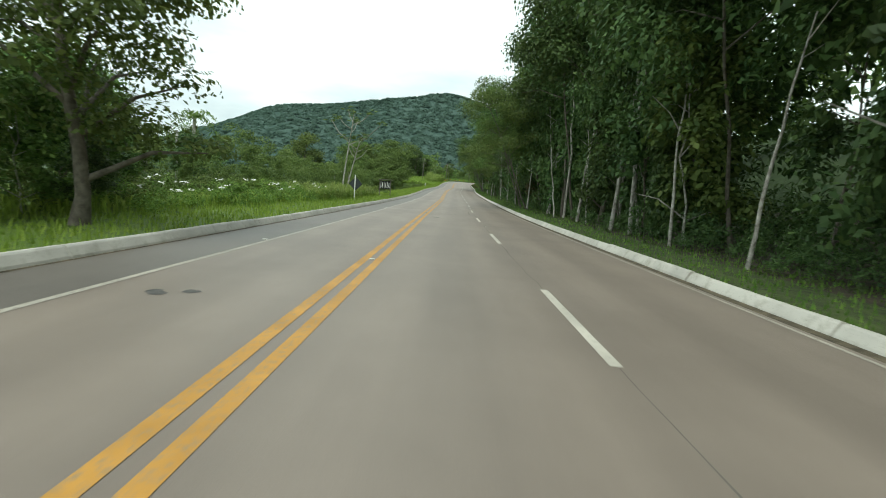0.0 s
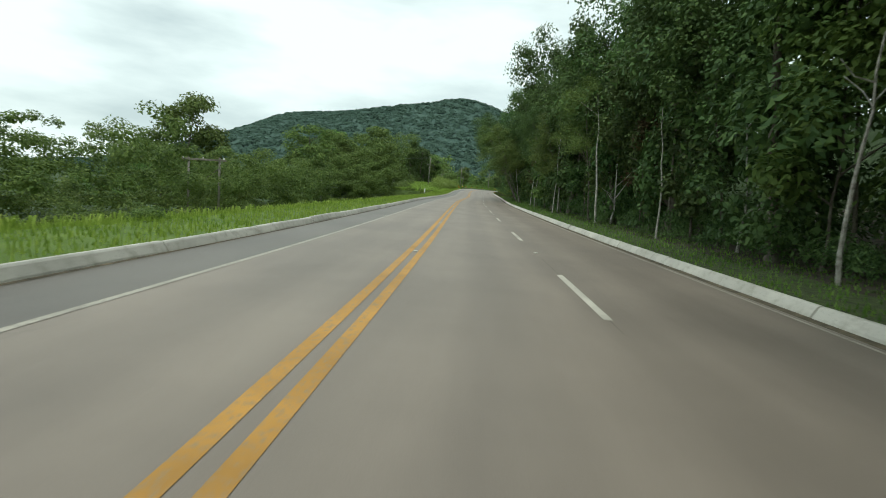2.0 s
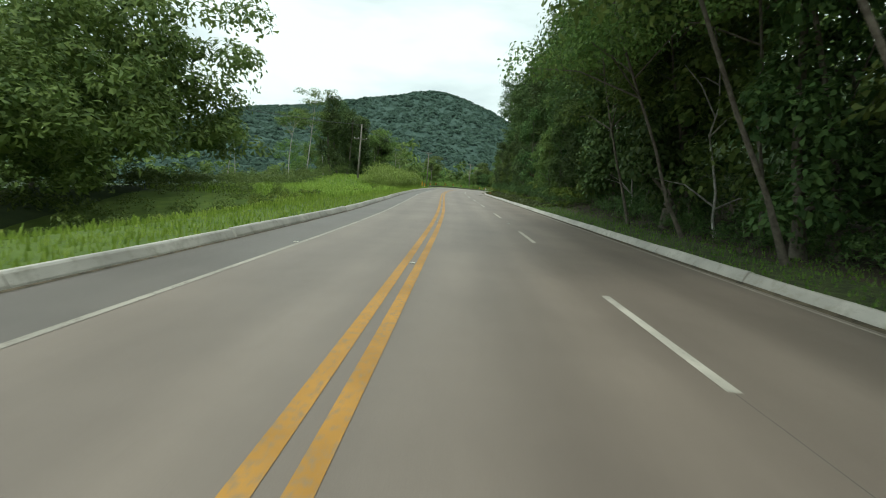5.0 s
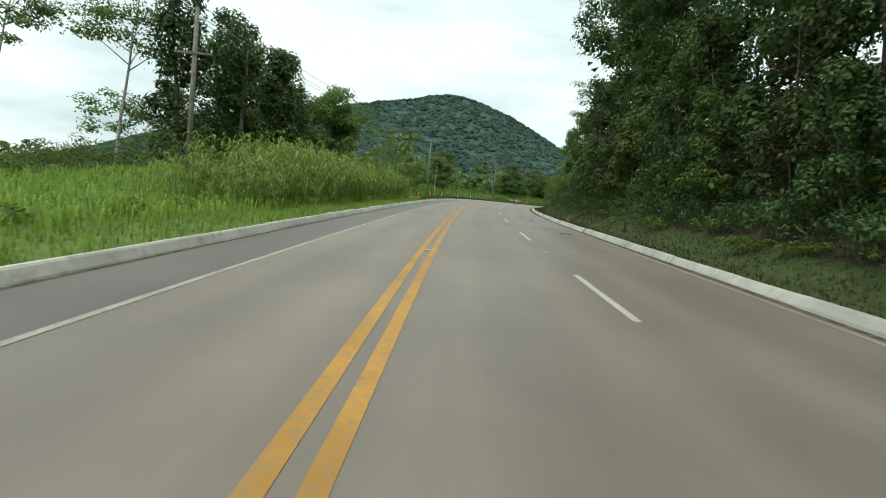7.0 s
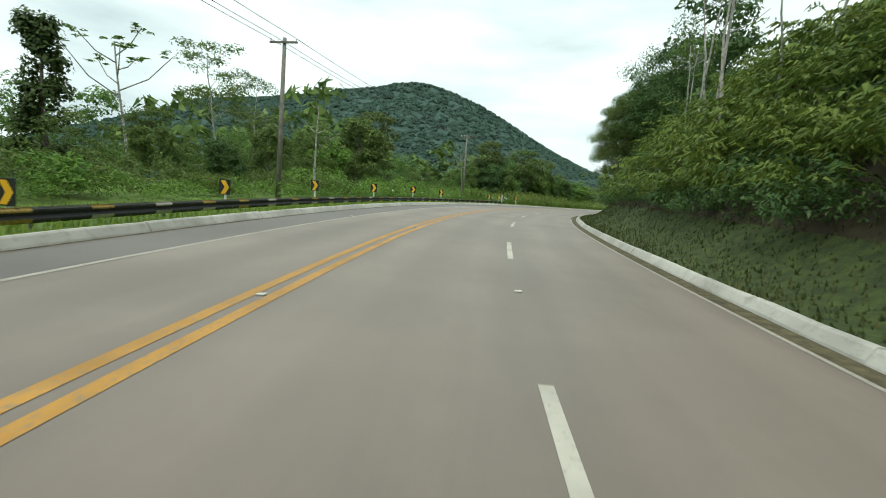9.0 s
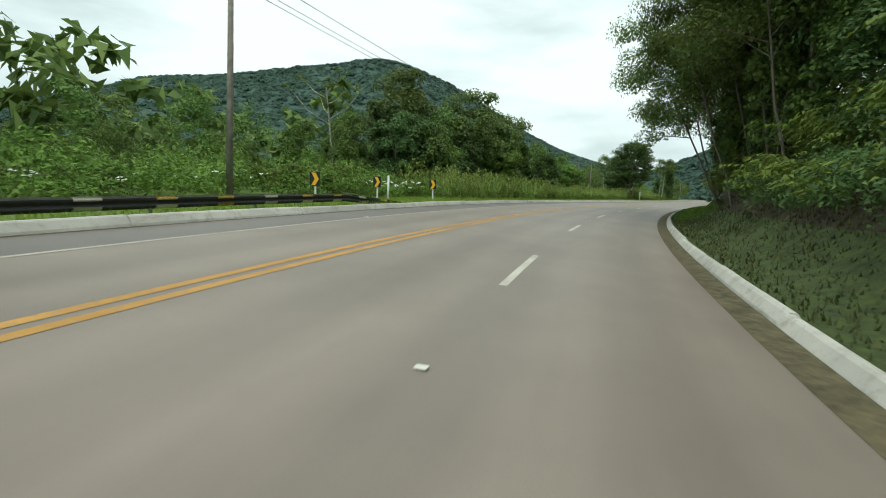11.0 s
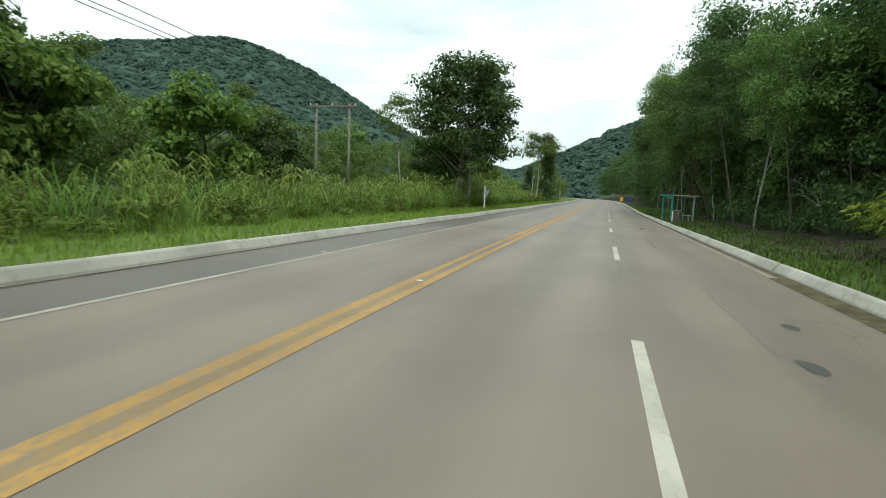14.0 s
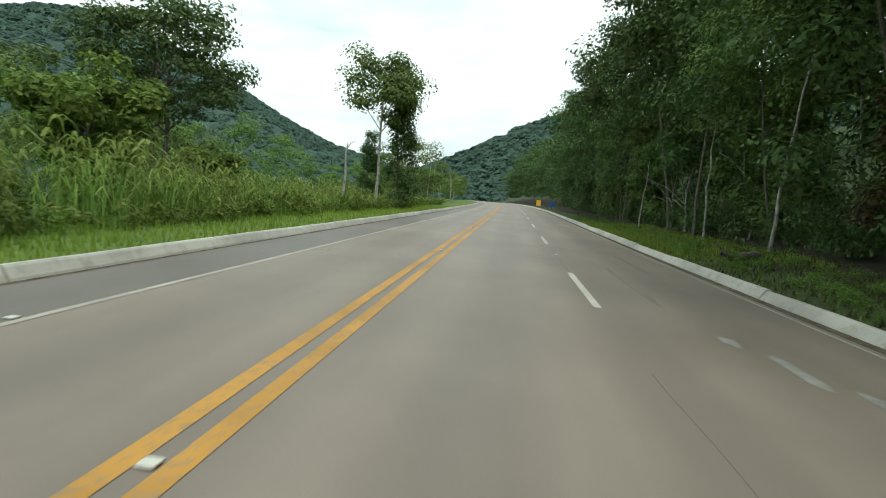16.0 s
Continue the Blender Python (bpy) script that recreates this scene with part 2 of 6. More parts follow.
def grimy(name, col, dirt):
    """Old whitewash: broad grey stains, drips and fine chips."""
    m, n, l, b = material(name, 0.8)
    v = place_node(n)
    stain, mid, fine = noise_node(n, l, 0.45, 3, 0.6, v), noise_node(n, l, 3.2, 5, 0.7, v), noise_node(n, l, 26, 4, 0.7, v)
    c = ramp_node(n, l, stain, [(0.35, tuple(x * 0.72 for x in col)), (0.6, col)])
    c = mix_node(n, l, ramp_node(n, l, mid, [(0.5, (0, 0, 0)), (0.72, (0.7,) * 3)]), c, dirt)
    l.new(mix_node(n, l, ramp_node(n, l, fine, [(0.6, (0, 0, 0)), (0.72, (0.55,) * 3)]), c, tuple(x * 0.6 for x in dirt)), b.inputs["Base Color"])
    bump_node(n, l, b, fine, 0.4, 0.008)
    return m


def leafy(name, dark, mid, light, trans=0.28, rough=0.5, hue=0.0):
    """Leaves: colour varies leaf by leaf, plant by plant and in broad patches; some light passes through."""
    m, n, l, b = material(name, rough + 0.08, 0, 0.22)
    g, oi = n.new("ShaderNodeNewGeometry"), n.new("ShaderNodeObjectInfo")
    c = ramp_node(n, l, g.outputs["Random Per Island"], [(0.0, dark), (0.55, mid), (1.0, light)])
    big = noise_node(n, l, 0.35, 3, 0.6, place_node(n))
    c = mix_node(n, l, ramp_node(n, l, big, [(0.4, (0.0,) * 3), (0.7, (0.5,) * 3)]), c, light)
    hs = n.new("ShaderNodeHueSaturation")
    mr = n.new("ShaderNodeMapRange")
    mr.inputs["To Min"].default_value, mr.inputs["To Max"].default_value = 0.75, 1.25
    l.new(oi.outputs["Random"], mr.inputs["Value"])
    l.new(mr.outputs[0], hs.inputs["Value"])
    mh = n.new("ShaderNodeMapRange")
    mh.inputs["To Min"].default_value, mh.inputs["To Max"].default_value = 0.48 + hue, 0.515 + hue
    l.new(oi.outputs["Random"], mh.inputs["Value"])
    l.new(mh.outputs[0], hs.inputs["Hue"])
    l.new(c, hs.inputs["Color"])
    l.new(hs.outputs[0], b.inputs["Base Color"])
    tr = n.new("ShaderNodeBsdfTranslucent")
    l.new(hs.outputs[0], tr.inputs["Color"])
    mx = n.new("ShaderNodeMixShader")
    mx.inputs[0].default_value = trans
    l.new(b.outputs[0], mx.inputs[1])
    l.new(tr.outputs[0], mx.inputs[2])
    l.new(mx.outputs[0], n["Material Output"].inputs["Surface"])
    return m


def canopy(name, a, b_col):
    """Woods seen from afar: crown-sized patches of colour and a leafy relief."""
    m, n, l, b = material(name, 0.95, 0, 0.2)
    v = place_node(n)
    c = mix_node(n, l, 0.3, ramp_node(n, l, noise_node(n, l, 0.055, 6, 0.72, v), [(0.36, a), (0.64, b_col)]), ramp_node(n, l, noise_node(n, l, 0.012, 3, 0.5, v), [(0.35, a), (0.65, b_col)]))
    cell = n.new("ShaderNodeTexVoronoi")
    cell.inputs["Scale"].default_value = 0.09
    l.new(v, cell.inputs["Vector"])
    grey = n.new("ShaderNodeSeparateColor")
    l.new(cell.outputs["Color"], grey.inputs[0])
    c = mix_node(n, l, 0.55, c, ramp_node(n, l, grey.outputs[0], [(0.1, a), (0.9, tuple(x * 1.15 for x in b_col))]))
    l.new(c, b.inputs["Base Color"])
    bump_node(n, l, b, noise_node(n, l, 0.45, 5, 0.75, v), 0.8, 1.6)
    return m


M_ASPHALT = asphalt("asphalt", (0.213, 0.171, 0.139), (0.3, 0.243, 0.197))
M_SHOULDER = asphalt("shoulder_asphalt", (0.13, 0.111, 0.095), (0.185, 0.16, 0.138), False)
M_YELLOW = paint("yellow_road_paint", (0.55, 0.28, 0.05), (0.3, 0.22, 0.13), 0.51)
M_YELLOW_WORN = paint("rubbed_yellow_road_paint", (0.5, 0.285, 0.08), (0.29, 0.22, 0.14), 0.47)
M_YELLOW_SMEAR = paint("smeared_yellow_paint", (0.33, 0.22, 0.1), (0.24, 0.2, 0.155), 0.48)
M_WHITE = paint("white_road_paint", (0.6, 0.55, 0.465), (0.27, 0.24, 0.2), 0.56)
M_WHITE_FADED = paint("faded_white_road_paint", (0.47, 0.425, 0.355), (0.21, 0.18, 0.15), 0.53)
M_KERB = grimy("whitewashed_kerb", (0.56, 0.53, 0.47), (0.27, 0.245, 0.185))
M_GUTTER = plain("gutter_dirt", (0.03, 0.025, 0.015), (0.17, 0.135, 0.085), 3.5, 0.9, 0, 0.7)
M_MOSS = plain("moss_and_litter", (0.045, 0.038, 0.02), (0.16, 0.13, 0.068), 4.5, 0.95, 0, 0.9)
M_STUD = plain("road_stud_plastic", (0.6, 0.58, 0.5), (0.75, 0.72, 0.65), 20, 0.4)
M_SOIL = plain("leaf_litter_soil", (0.03, 0.05, 0.018), (0.06, 0.088, 0.03), 0.8, 0.95, 0, 0.8)
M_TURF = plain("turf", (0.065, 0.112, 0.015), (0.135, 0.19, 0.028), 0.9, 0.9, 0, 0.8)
# Moss and litter tones, their colour darkened further for the forest's shade
M_TURF_SHADED = plain("shaded_mossy_turf", (0.024, 0.032, 0.012), (0.08, 0.108, 0.025), 3.4, 0.95, 0, 1.0)
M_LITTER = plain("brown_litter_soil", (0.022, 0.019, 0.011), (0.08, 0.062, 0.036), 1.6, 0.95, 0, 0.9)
M_BARK = plain("grey_bark", (0.07, 0.06, 0.045), (0.2, 0.175, 0.14), 5, 0.9, 0, 0.8)
M_BARK_PALE = plain("pale_bark", (0.13, 0.12, 0.098), (0.52, 0.495, 0.44), 5, 0.85, 0, 0.6)
M_LEAF = leafy("broad_leaves", (0.06, 0.106, 0.028), (0.118, 0.187, 0.046), (0.205, 0.278, 0.072), 0.34)
M_LEAF_DARK = leafy("dark_leaves", (0.037, 0.071, 0.023), (0.07, 0.121, 0.037), (0.126, 0.188, 0.054), 0.28)
M_LEAF_BRIGHT = leafy("bright_leaves", (0.07, 0.126, 0.022), (0.13, 0.212, 0.036), (0.22, 0.31, 0.06), 0.34)
M_FERN = leafy("feathery_leaves", (0.055, 0.1, 0.018), (0.115, 0.175, 0.03), (0.22, 0.265, 0.05))
M_LIME = leafy("lime_leaves", (0.1, 0.15, 0.018), (0.19, 0.25, 0.028), (0.31, 0.35, 0.05), 0.36)
M_LEAF_DRY = leafy("dry_brown_leaves", (0.05, 0.042, 0.02), (0.11, 0.085, 0.038), (0.18, 0.15, 0.06), 0.3)
M_FLOWER = plain("white_petals", (0.6, 0.6, 0.52), (0.75, 0.75, 0.68), 8, 0.7, 0, 0.1)
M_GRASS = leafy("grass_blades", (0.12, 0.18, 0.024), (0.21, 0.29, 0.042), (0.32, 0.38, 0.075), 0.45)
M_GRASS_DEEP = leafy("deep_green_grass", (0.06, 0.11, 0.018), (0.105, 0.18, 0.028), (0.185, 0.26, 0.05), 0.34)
M_BANK_GRASS = leafy("brownish_grass", (0.036, 0.046, 0.016), (0.066, 0.088, 0.024), (0.13, 0.125, 0.045), 0.3)
M_REED = leafy("tall_grass_blades", (0.12, 0.2, 0.034), (0.21, 0.32, 0.058), (0.34, 0.43, 0.125), 0.42)
# Blue of distant haze mixed into both; surface darker, like shade between crowns
M_HILL_HAZED = canopy("hazed_hill_canopy", (0.046, 0.08, 0.066), (0.066, 0.104, 0.082))
M_HILL_LEAF_HAZED = leafy("hazed_hill_leaves", (0.08, 0.132, 0.106), (0.09, 0.146, 0.114), (0.106, 0.166, 0.122), 0.45, 0.8)
M_WOOD = plain("weathered_wood", (0.11, 0.095, 0.075), (0.22, 0.2, 0.165), 5, 0.9, 0, 0.6)
M_CONCRETE = plain("pole_concrete", (0.3, 0.29, 0.26), (0.44, 0.42, 0.38), 4, 0.9, 0, 0.4)
M_STEEL = plain("galvanised_steel", (0.28, 0.28, 0.27), (0.42, 0.42, 0.4), 6, 0.5, 0.7, 0.2)
M_BLACK = plain("black_paint", (0.012, 0.012, 0.012), (0.03, 0.03, 0.028), 8, 0.6)
M_SIGN_Y = plain("yellow_sign_sheet", (0.7, 0.38, 0.02), (0.8, 0.45, 0.03), 5, 0.45, 0, 0.05)
M_SIGN_W = plain("white_sign_sheet", (0.6, 0.6, 0.58), (0.74, 0.74, 0.72), 5, 0.5, 0, 0.05)
M_SIGN_BACK = plain("grey_sign_back", (0.25, 0.26, 0.26), (0.4, 0.4, 0.4), 5, 0.5, 0.3, 0.1)
M_TEAL = plain("teal_paint", (0.03, 0.2, 0.17), (0.06, 0.32, 0.27), 4, 0.55, 0, 0.2)
M_BLUE = plain("blue_sign_sheet", (0.02, 0.1, 0.4), (0.04, 0.16, 0.5), 4, 0.5, 0, 0.1)
M_RUST = plain("rusty_orange_wood", (0.25, 0.1, 0.03), (0.4, 0.17, 0.05), 6, 0.9, 0, 0.5)
M_TEAL_GREY = plain("faded_teal_paint", (0.16, 0.24, 0.22), (0.28, 0.34, 0.32), 4, 0.7, 0, 0.3)
M_DRUM = plain("peeling_dark_drum", (0.04, 0.04, 0.035), (0.16, 0.15, 0.13), 6, 0.7, 0.1, 0.5)
M_WIRE = plain("wire", (0.02, 0.02, 0.02), (0.05, 0.05, 0.05), 10, 0.5)

# ---- road ----
tagged(strip(np.linspace(LEFT_LINE, KERB_R - 0.24, 9), [0] * 9, S0, S1 - 2, 2, "road", M_ASPHALT), "worn grey asphalt carriageway with three lanes", "road", kind="structure")
tagged(strip([KERB_L - 0.01, KERB_L + 0.04, KERB_L + 0.1], [0.005] * 3, S0, S1 - 2, 2, "gutter_dirt", M_GUTTER), "dark dirt seam at the foot of the kerb", "gutter dirt", kind="structure")
tagged(strip(np.linspace(KERB_L, LEFT_LINE, 4), [0] * 4, S0, S1 - 2, 2, "shoulder", M_SHOULDER), "darker asphalt shoulder beside the white kerb", "road shoulder", kind="structure")
tagged(strip([KERB_R - 0.24, KERB_R - 0.1, KERB_R], [0, -0.012, 0.004], S0, S1 - 2, 2, "gutter", M_GUTTER), "dirty gutter with leaf litter along the kerb", "gutter", kind="structure")

for wide, s_a, s_b in ((0.34, 250, 300), (0.5, 300, 400)):
    tagged(strip([KERB_R - wide, KERB_R - wide * 0.84, KERB_R - wide * 0.5, KERB_R - 0.02], [0.003, 0.007, 0.012, 0.02], s_a, s_b, 2, "gutter_litter", M_MOSS), "damp moss and brown leaf litter along the kerb", "gutter litter", kind="structure")


def line(name, o, width, s_a, s_b, mat, label, cat):
    ob = strip([o - width / 2, o + width / 2], [0.005, 0.005], s_a, s_b, min(2.0, (s_b - s_a) / 2), name, mat, False)
    return tagged(ob, label, cat, kind="structure")


for a, b, mat in ((S0, 346, M_YELLOW), (346, 404, M_YELLOW_WORN), (404, S1 - 2, M_YELLOW)):
    for o in (-0.16, 0.16):
        line("centre_line", o, 0.17, a, b, mat, "worn solid yellow centre line painted on asphalt", "road marking")
line("line_smear", 0.0, 0.17, 352, 396, M_YELLOW_SMEAR, "thin ochre smear of old paint between the centre lines", "road marking")
line("edge_line", LEFT_LINE, 0.11, S0, S1 - 2, M_WHITE_FADED, "thin worn white edge line on asphalt", "road marking")
line("edge_line", KERB_R - 0.4, 0.08, S0, S1 - 2, M_WHITE_FADED, "faded thin white line beside the gutter", "road marking")
DASH = 8.7
for k in range(-9, 80):
    ob = line("lane_dash", LANE_LINE, 0.14, DASH + 12 * k - 4, DASH + 12 * k, M_WHITE, "white lane dash painted on grey asphalt", "lane marking")
    ob["group"] = "lane dashes"
bm = box(bmesh.new(), -0.06, -0.05, 0, 0.06, 0.05, 0.022, 0.012)
stud = tagged(new("road_stud", bpy.data.meshes.new("road_stud")), "small pale reflective road stud", "road stud", "road studs")
bm.to_mesh(stud.data)
bm.free()
stud.data.materials.append(M_STUD)
stud.matrix_basis = spot(0, 0)
first = True
for k in range(-3, 48):
    for o in (0.0, LANE_LINE, LEFT_LINE - 0.12):
        if (k + (o > 0)) % 2 and o != 0:
            continue
        s = DASH + 12 * k + (4 if o else 2)
        x, y, z = road_point(s, o, 0.004)
        m = pose(x, y, z, 0, 0, math.degrees(on(TH, s)))
        if first:
            stud.matrix_basis, first = m, False
        else:
            copy_thing(stud, m)


# ---- the open joint between the lanes ----
M_JOINT = plain("joint_bitumen", (0.12, 0.105, 0.09), (0.19, 0.165, 0.14), 3, 0.8, 0, 0.4)
for a, b in ((-10, 26), (29, 61), (64, 72), (88, 97), (140, 152), (398, 411), (414, 446), (452, 470)):
    js = np.arange(a, b, 0.5)
    jo = LANE_LINE + np.array([0.08 * noise.noise((q * 0.13, 3.0, 0)) + 0.05 * noise.noise((q * 0.9, 7.0, 0)) for q in js])
    jw = np.array([0.005 + 0.012 * max(0.0, noise.noise((q * 0.31, 1.0, 4.0))) for q in js])
    jp = np.stack([road_point(js, jo - jw, 0.003), road_point(js, jo + jw, 0.003)], 1).reshape(-1, 3)
    ja = np.arange(len(js) - 1) * 2
    tagged(mesh_ob("pavement_joint", jp, np.stack([ja, ja + 1, ja + 3, ja + 2], 1), M_JOINT), "thin dark worn joint between asphalt lanes", "pavement joint", kind="structure")


# ---- kerbs: whitewashed concrete lengths with open joints ----
def kerb(name, o_in, side):
    top = tagged(new(name), "low whitewashed concrete kerb with chips and grime", "kerb", kind="structure")
    rnd = random.Random(5 if side > 0 else 9)
    s = -30.0
    prof = [(-0.02, -0.05), (0.01, KERB_H * 0.2), (0.1, KERB_H * 0.86), (0.135, KERB_H), (KERB_W - 0.04, KERB_H), (KERB_W, KERB_H * 0.8), (KERB_W, -0.05)]
    while s < 640:
        ln = rnd.uniform(3.5, 6.5) if s < 520 else 12
        n = 5
        dz, do = rnd.uniform(-0.015, 0.02), rnd.uniform(-0.02, 0.02)
        ss = np.linspace(s + 0.01, s + ln - rnd.choice((0.01, 0.02, 0.05)), n)
        wob = [(rnd.uniform(-0.008, 0.008), rnd.uniform(-0.01, 0.008)) for _ in ss]
        pts = []
        for a, (wo, wz) in zip(ss, wob):
            for po, pz in prof:
                pts.append(road_point(a, o_in + side * (po + do + wo), pz + (dz + wz if pz > 0 else 0)))
        k = len(prof)
        faces = [(i * k + j, i * k + j + 1, (i + 1) * k + j + 1, (i + 1) * k + j) for i in range(n - 1) for j in range(k - 1)]
        faces += [tuple(range(k)), tuple((n - 1) * k + j for j in reversed(range(k)))]
        if side > 0:
            faces = [f[::-1] for f in faces]
        mesh_ob("kerb_length", pts, faces, M_KERB, top)
        s += ln + (0.35 if side > 0 and s + ln > 226 and s < 226 else 0.0)


kerb("kerb_right", KERB_R, 1)
kerb("kerb_left", KERB_L, -1)


# ---- ground: one sheet to the horizon, and the turf beside the kerbs ----
def axis(fine_a, fine_b, step, far):
    core = np.arange(fine_a, fine_b + step, step)
    grow, x, d = [], 0.0, step
    while x < far:
        d *= 1.35
        x += d
        grow.append(x)
    return np.concatenate([core[0] - np.array(grow[::-1]), core, core[-1] + np.array(grow)])


def nearest(px, py):
    ss = np.arange(S0, S1, 4.0)
    rx, ry, rt = on(CX, ss), on(CY, ss), on(TH, ss)
    best = np.zeros(len(px), int)
    for a in range(0, len(px), 4000):
        d = (px[a:a + 4000, None] - rx) ** 2 + (py[a:a + 4000, None] - ry) ** 2
        best[a:a + 4000] = d.argmin(1)
    dx, dy = px - rx[best], py - ry[best]
    t = rt[best]
    return ss[best] - dx * np.sin(t) + dy * np.cos(t), dx * np.cos(t) + dy * np.sin(t)


gx, gy = axis(-110, 330, 4, 2600), axis(-40, 760, 4, 2600)
mx_, my_ = np.meshgrid(gx, gy, indexing="ij")
ps, po = nearest(mx_.ravel(), my_.ravel())
gz = on(CZ, ps) - np.clip(po, -5, 8) * np.tan(on(BK, ps)) + rise(ps, po)
near = np.minimum(np.abs(po - KERB_R), np.abs(po - KERB_L))
gz -= np.where((po > KERB_L - 17) & (po < KERB_R + 17), 0.9, 0.0)
wob = np.array([noise.noise((x * 0.05, y * 0.05, 0)) for x, y in zip(mx_.ravel(), my_.ravel())])
gz += wob * np.clip((near - 14) / 20, 0, 1) * 1.0
ny_ = len(gy)
i, j = np.meshgrid(np.arange(len(gx) - 1), np.arange(ny_ - 1), indexing="ij")
a = (i * ny_ + j).ravel()
tagged(mesh_ob("ground", np.stack([mx_.ravel(), my_.ravel(), gz], 1), np.stack([a, a + ny_, a + ny_ + 1, a + 1], 1), M_SOIL, smooth=True),
       "dark soil and leaf litter under the woods", "ground", kind="structure")


def verge(name, side, mat, us):
    us = np.array(us)
    ss = np.arange(-60, 700, 1.5)
    edge = KERB_R + KERB_W if side > 0 else KERB_L - KERB_W
    sg, ug = np.meshgrid(ss, us, indexing="ij")
    p = land(sg, edge + side * np.maximum(ug, 0.001))
    p[..., 2] += np.array([[noise.noise((s * 0.5, u * 0.9, side)) for u in us] for s in ss]) * 0.07 * np.clip(ug, 0, 1)
    p[:, us > 18.5, 2] -= 0.6
    k = len(us)
    i, j = np.meshgrid(np.arange(len(ss) - 1), np.arange(k - 1), indexing="ij")
    a = (i * k + j).ravel()
    f = np.stack([a, a + 1, a + k + 1, a + k], 1)
    return mesh_ob(name, p.reshape(-1, 3), f if side > 0 else f[:, ::-1], mat, smooth=True)


tagged(verge("verge_right", 1, M_TURF_SHADED, (0, 0.4, 0.9, 1.4, 1.9, 2.6)), "short green turf and litter behind the kerb", "grass verge", kind="structure")
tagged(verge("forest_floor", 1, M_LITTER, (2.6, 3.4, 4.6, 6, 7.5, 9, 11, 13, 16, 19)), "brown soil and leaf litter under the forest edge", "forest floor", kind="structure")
tagged(verge("verge_left", -1, M_TURF, (0, 0.4, 0.9, 1.6, 2.4, 3.4, 4.6, 6, 7.5, 9, 11, 13, 16, 19)), "short green turf behind the kerb", "grass verge", kind="structure")


# ---- plants ----
def unit(v):
    return v / (np.linalg.norm(v, axis=-1, keepdims=True) + 1e-9)


def leaves(centres, facing, length, width, rng, droop=0.3, broad=False):
    """Pointed leaves, tilted along their length: a triangle each, or a folded diamond where they are broad."""
    n = len(centres)
    facing = unit(facing)
    side = unit(np.cross(facing, rng.normal(size=(n, 3))))
    along = unit(np.cross(side, facing) + np.array([0, 0, -droop]))
    ln = (np.asarray(length) * rng.uniform(0.6, 1.3, n))[:, None]
    wd = (np.asarray(width) * rng.uniform(0.6, 1.3, n))[:, None]
    skew = along * ln * rng.uniform(-0.25, 0.25, n)[:, None]
    if broad:
        v = np.stack([centres - along * ln * 0.45 - facing * ln * 0.06, centres + side * wd * 0.55 + skew * 0.4, centres + along * ln * 0.55 - facing * ln * 0.14, centres - side * wd * 0.55 + skew * 0.4], 1)
        return v.reshape(-1, 3), np.arange(4 * n).reshape(n, 4)
    v = np.stack([centres - along * ln * 0.35 - side * wd * 0.55 + skew, centres - along * ln * 0.35 + side * wd * 0.55 - skew,
                  centres + along * ln * 0.6 - facing * ln * 0.1], 1)
    return v.reshape(-1, 3), np.arange(3 * n).reshape(n, 3)


def puff(centre, radius, n, rng, flat=0.75):
    """Places and facings on the shell of a clump."""
    u = unit(rng.normal(size=(n, 3)))
    u[:, 2] = np.where(u[:, 2] < -0.3, -u[:, 2], u[:, 2])
    r = radius * rng.uniform(0.62, 1.08, n)[:, None]
    p = centre + u * r * np.array([1, 1, flat])
    return p, u + rng.normal(size=(n, 3)) * 0.34 + np.array([0, 0, 0.5])


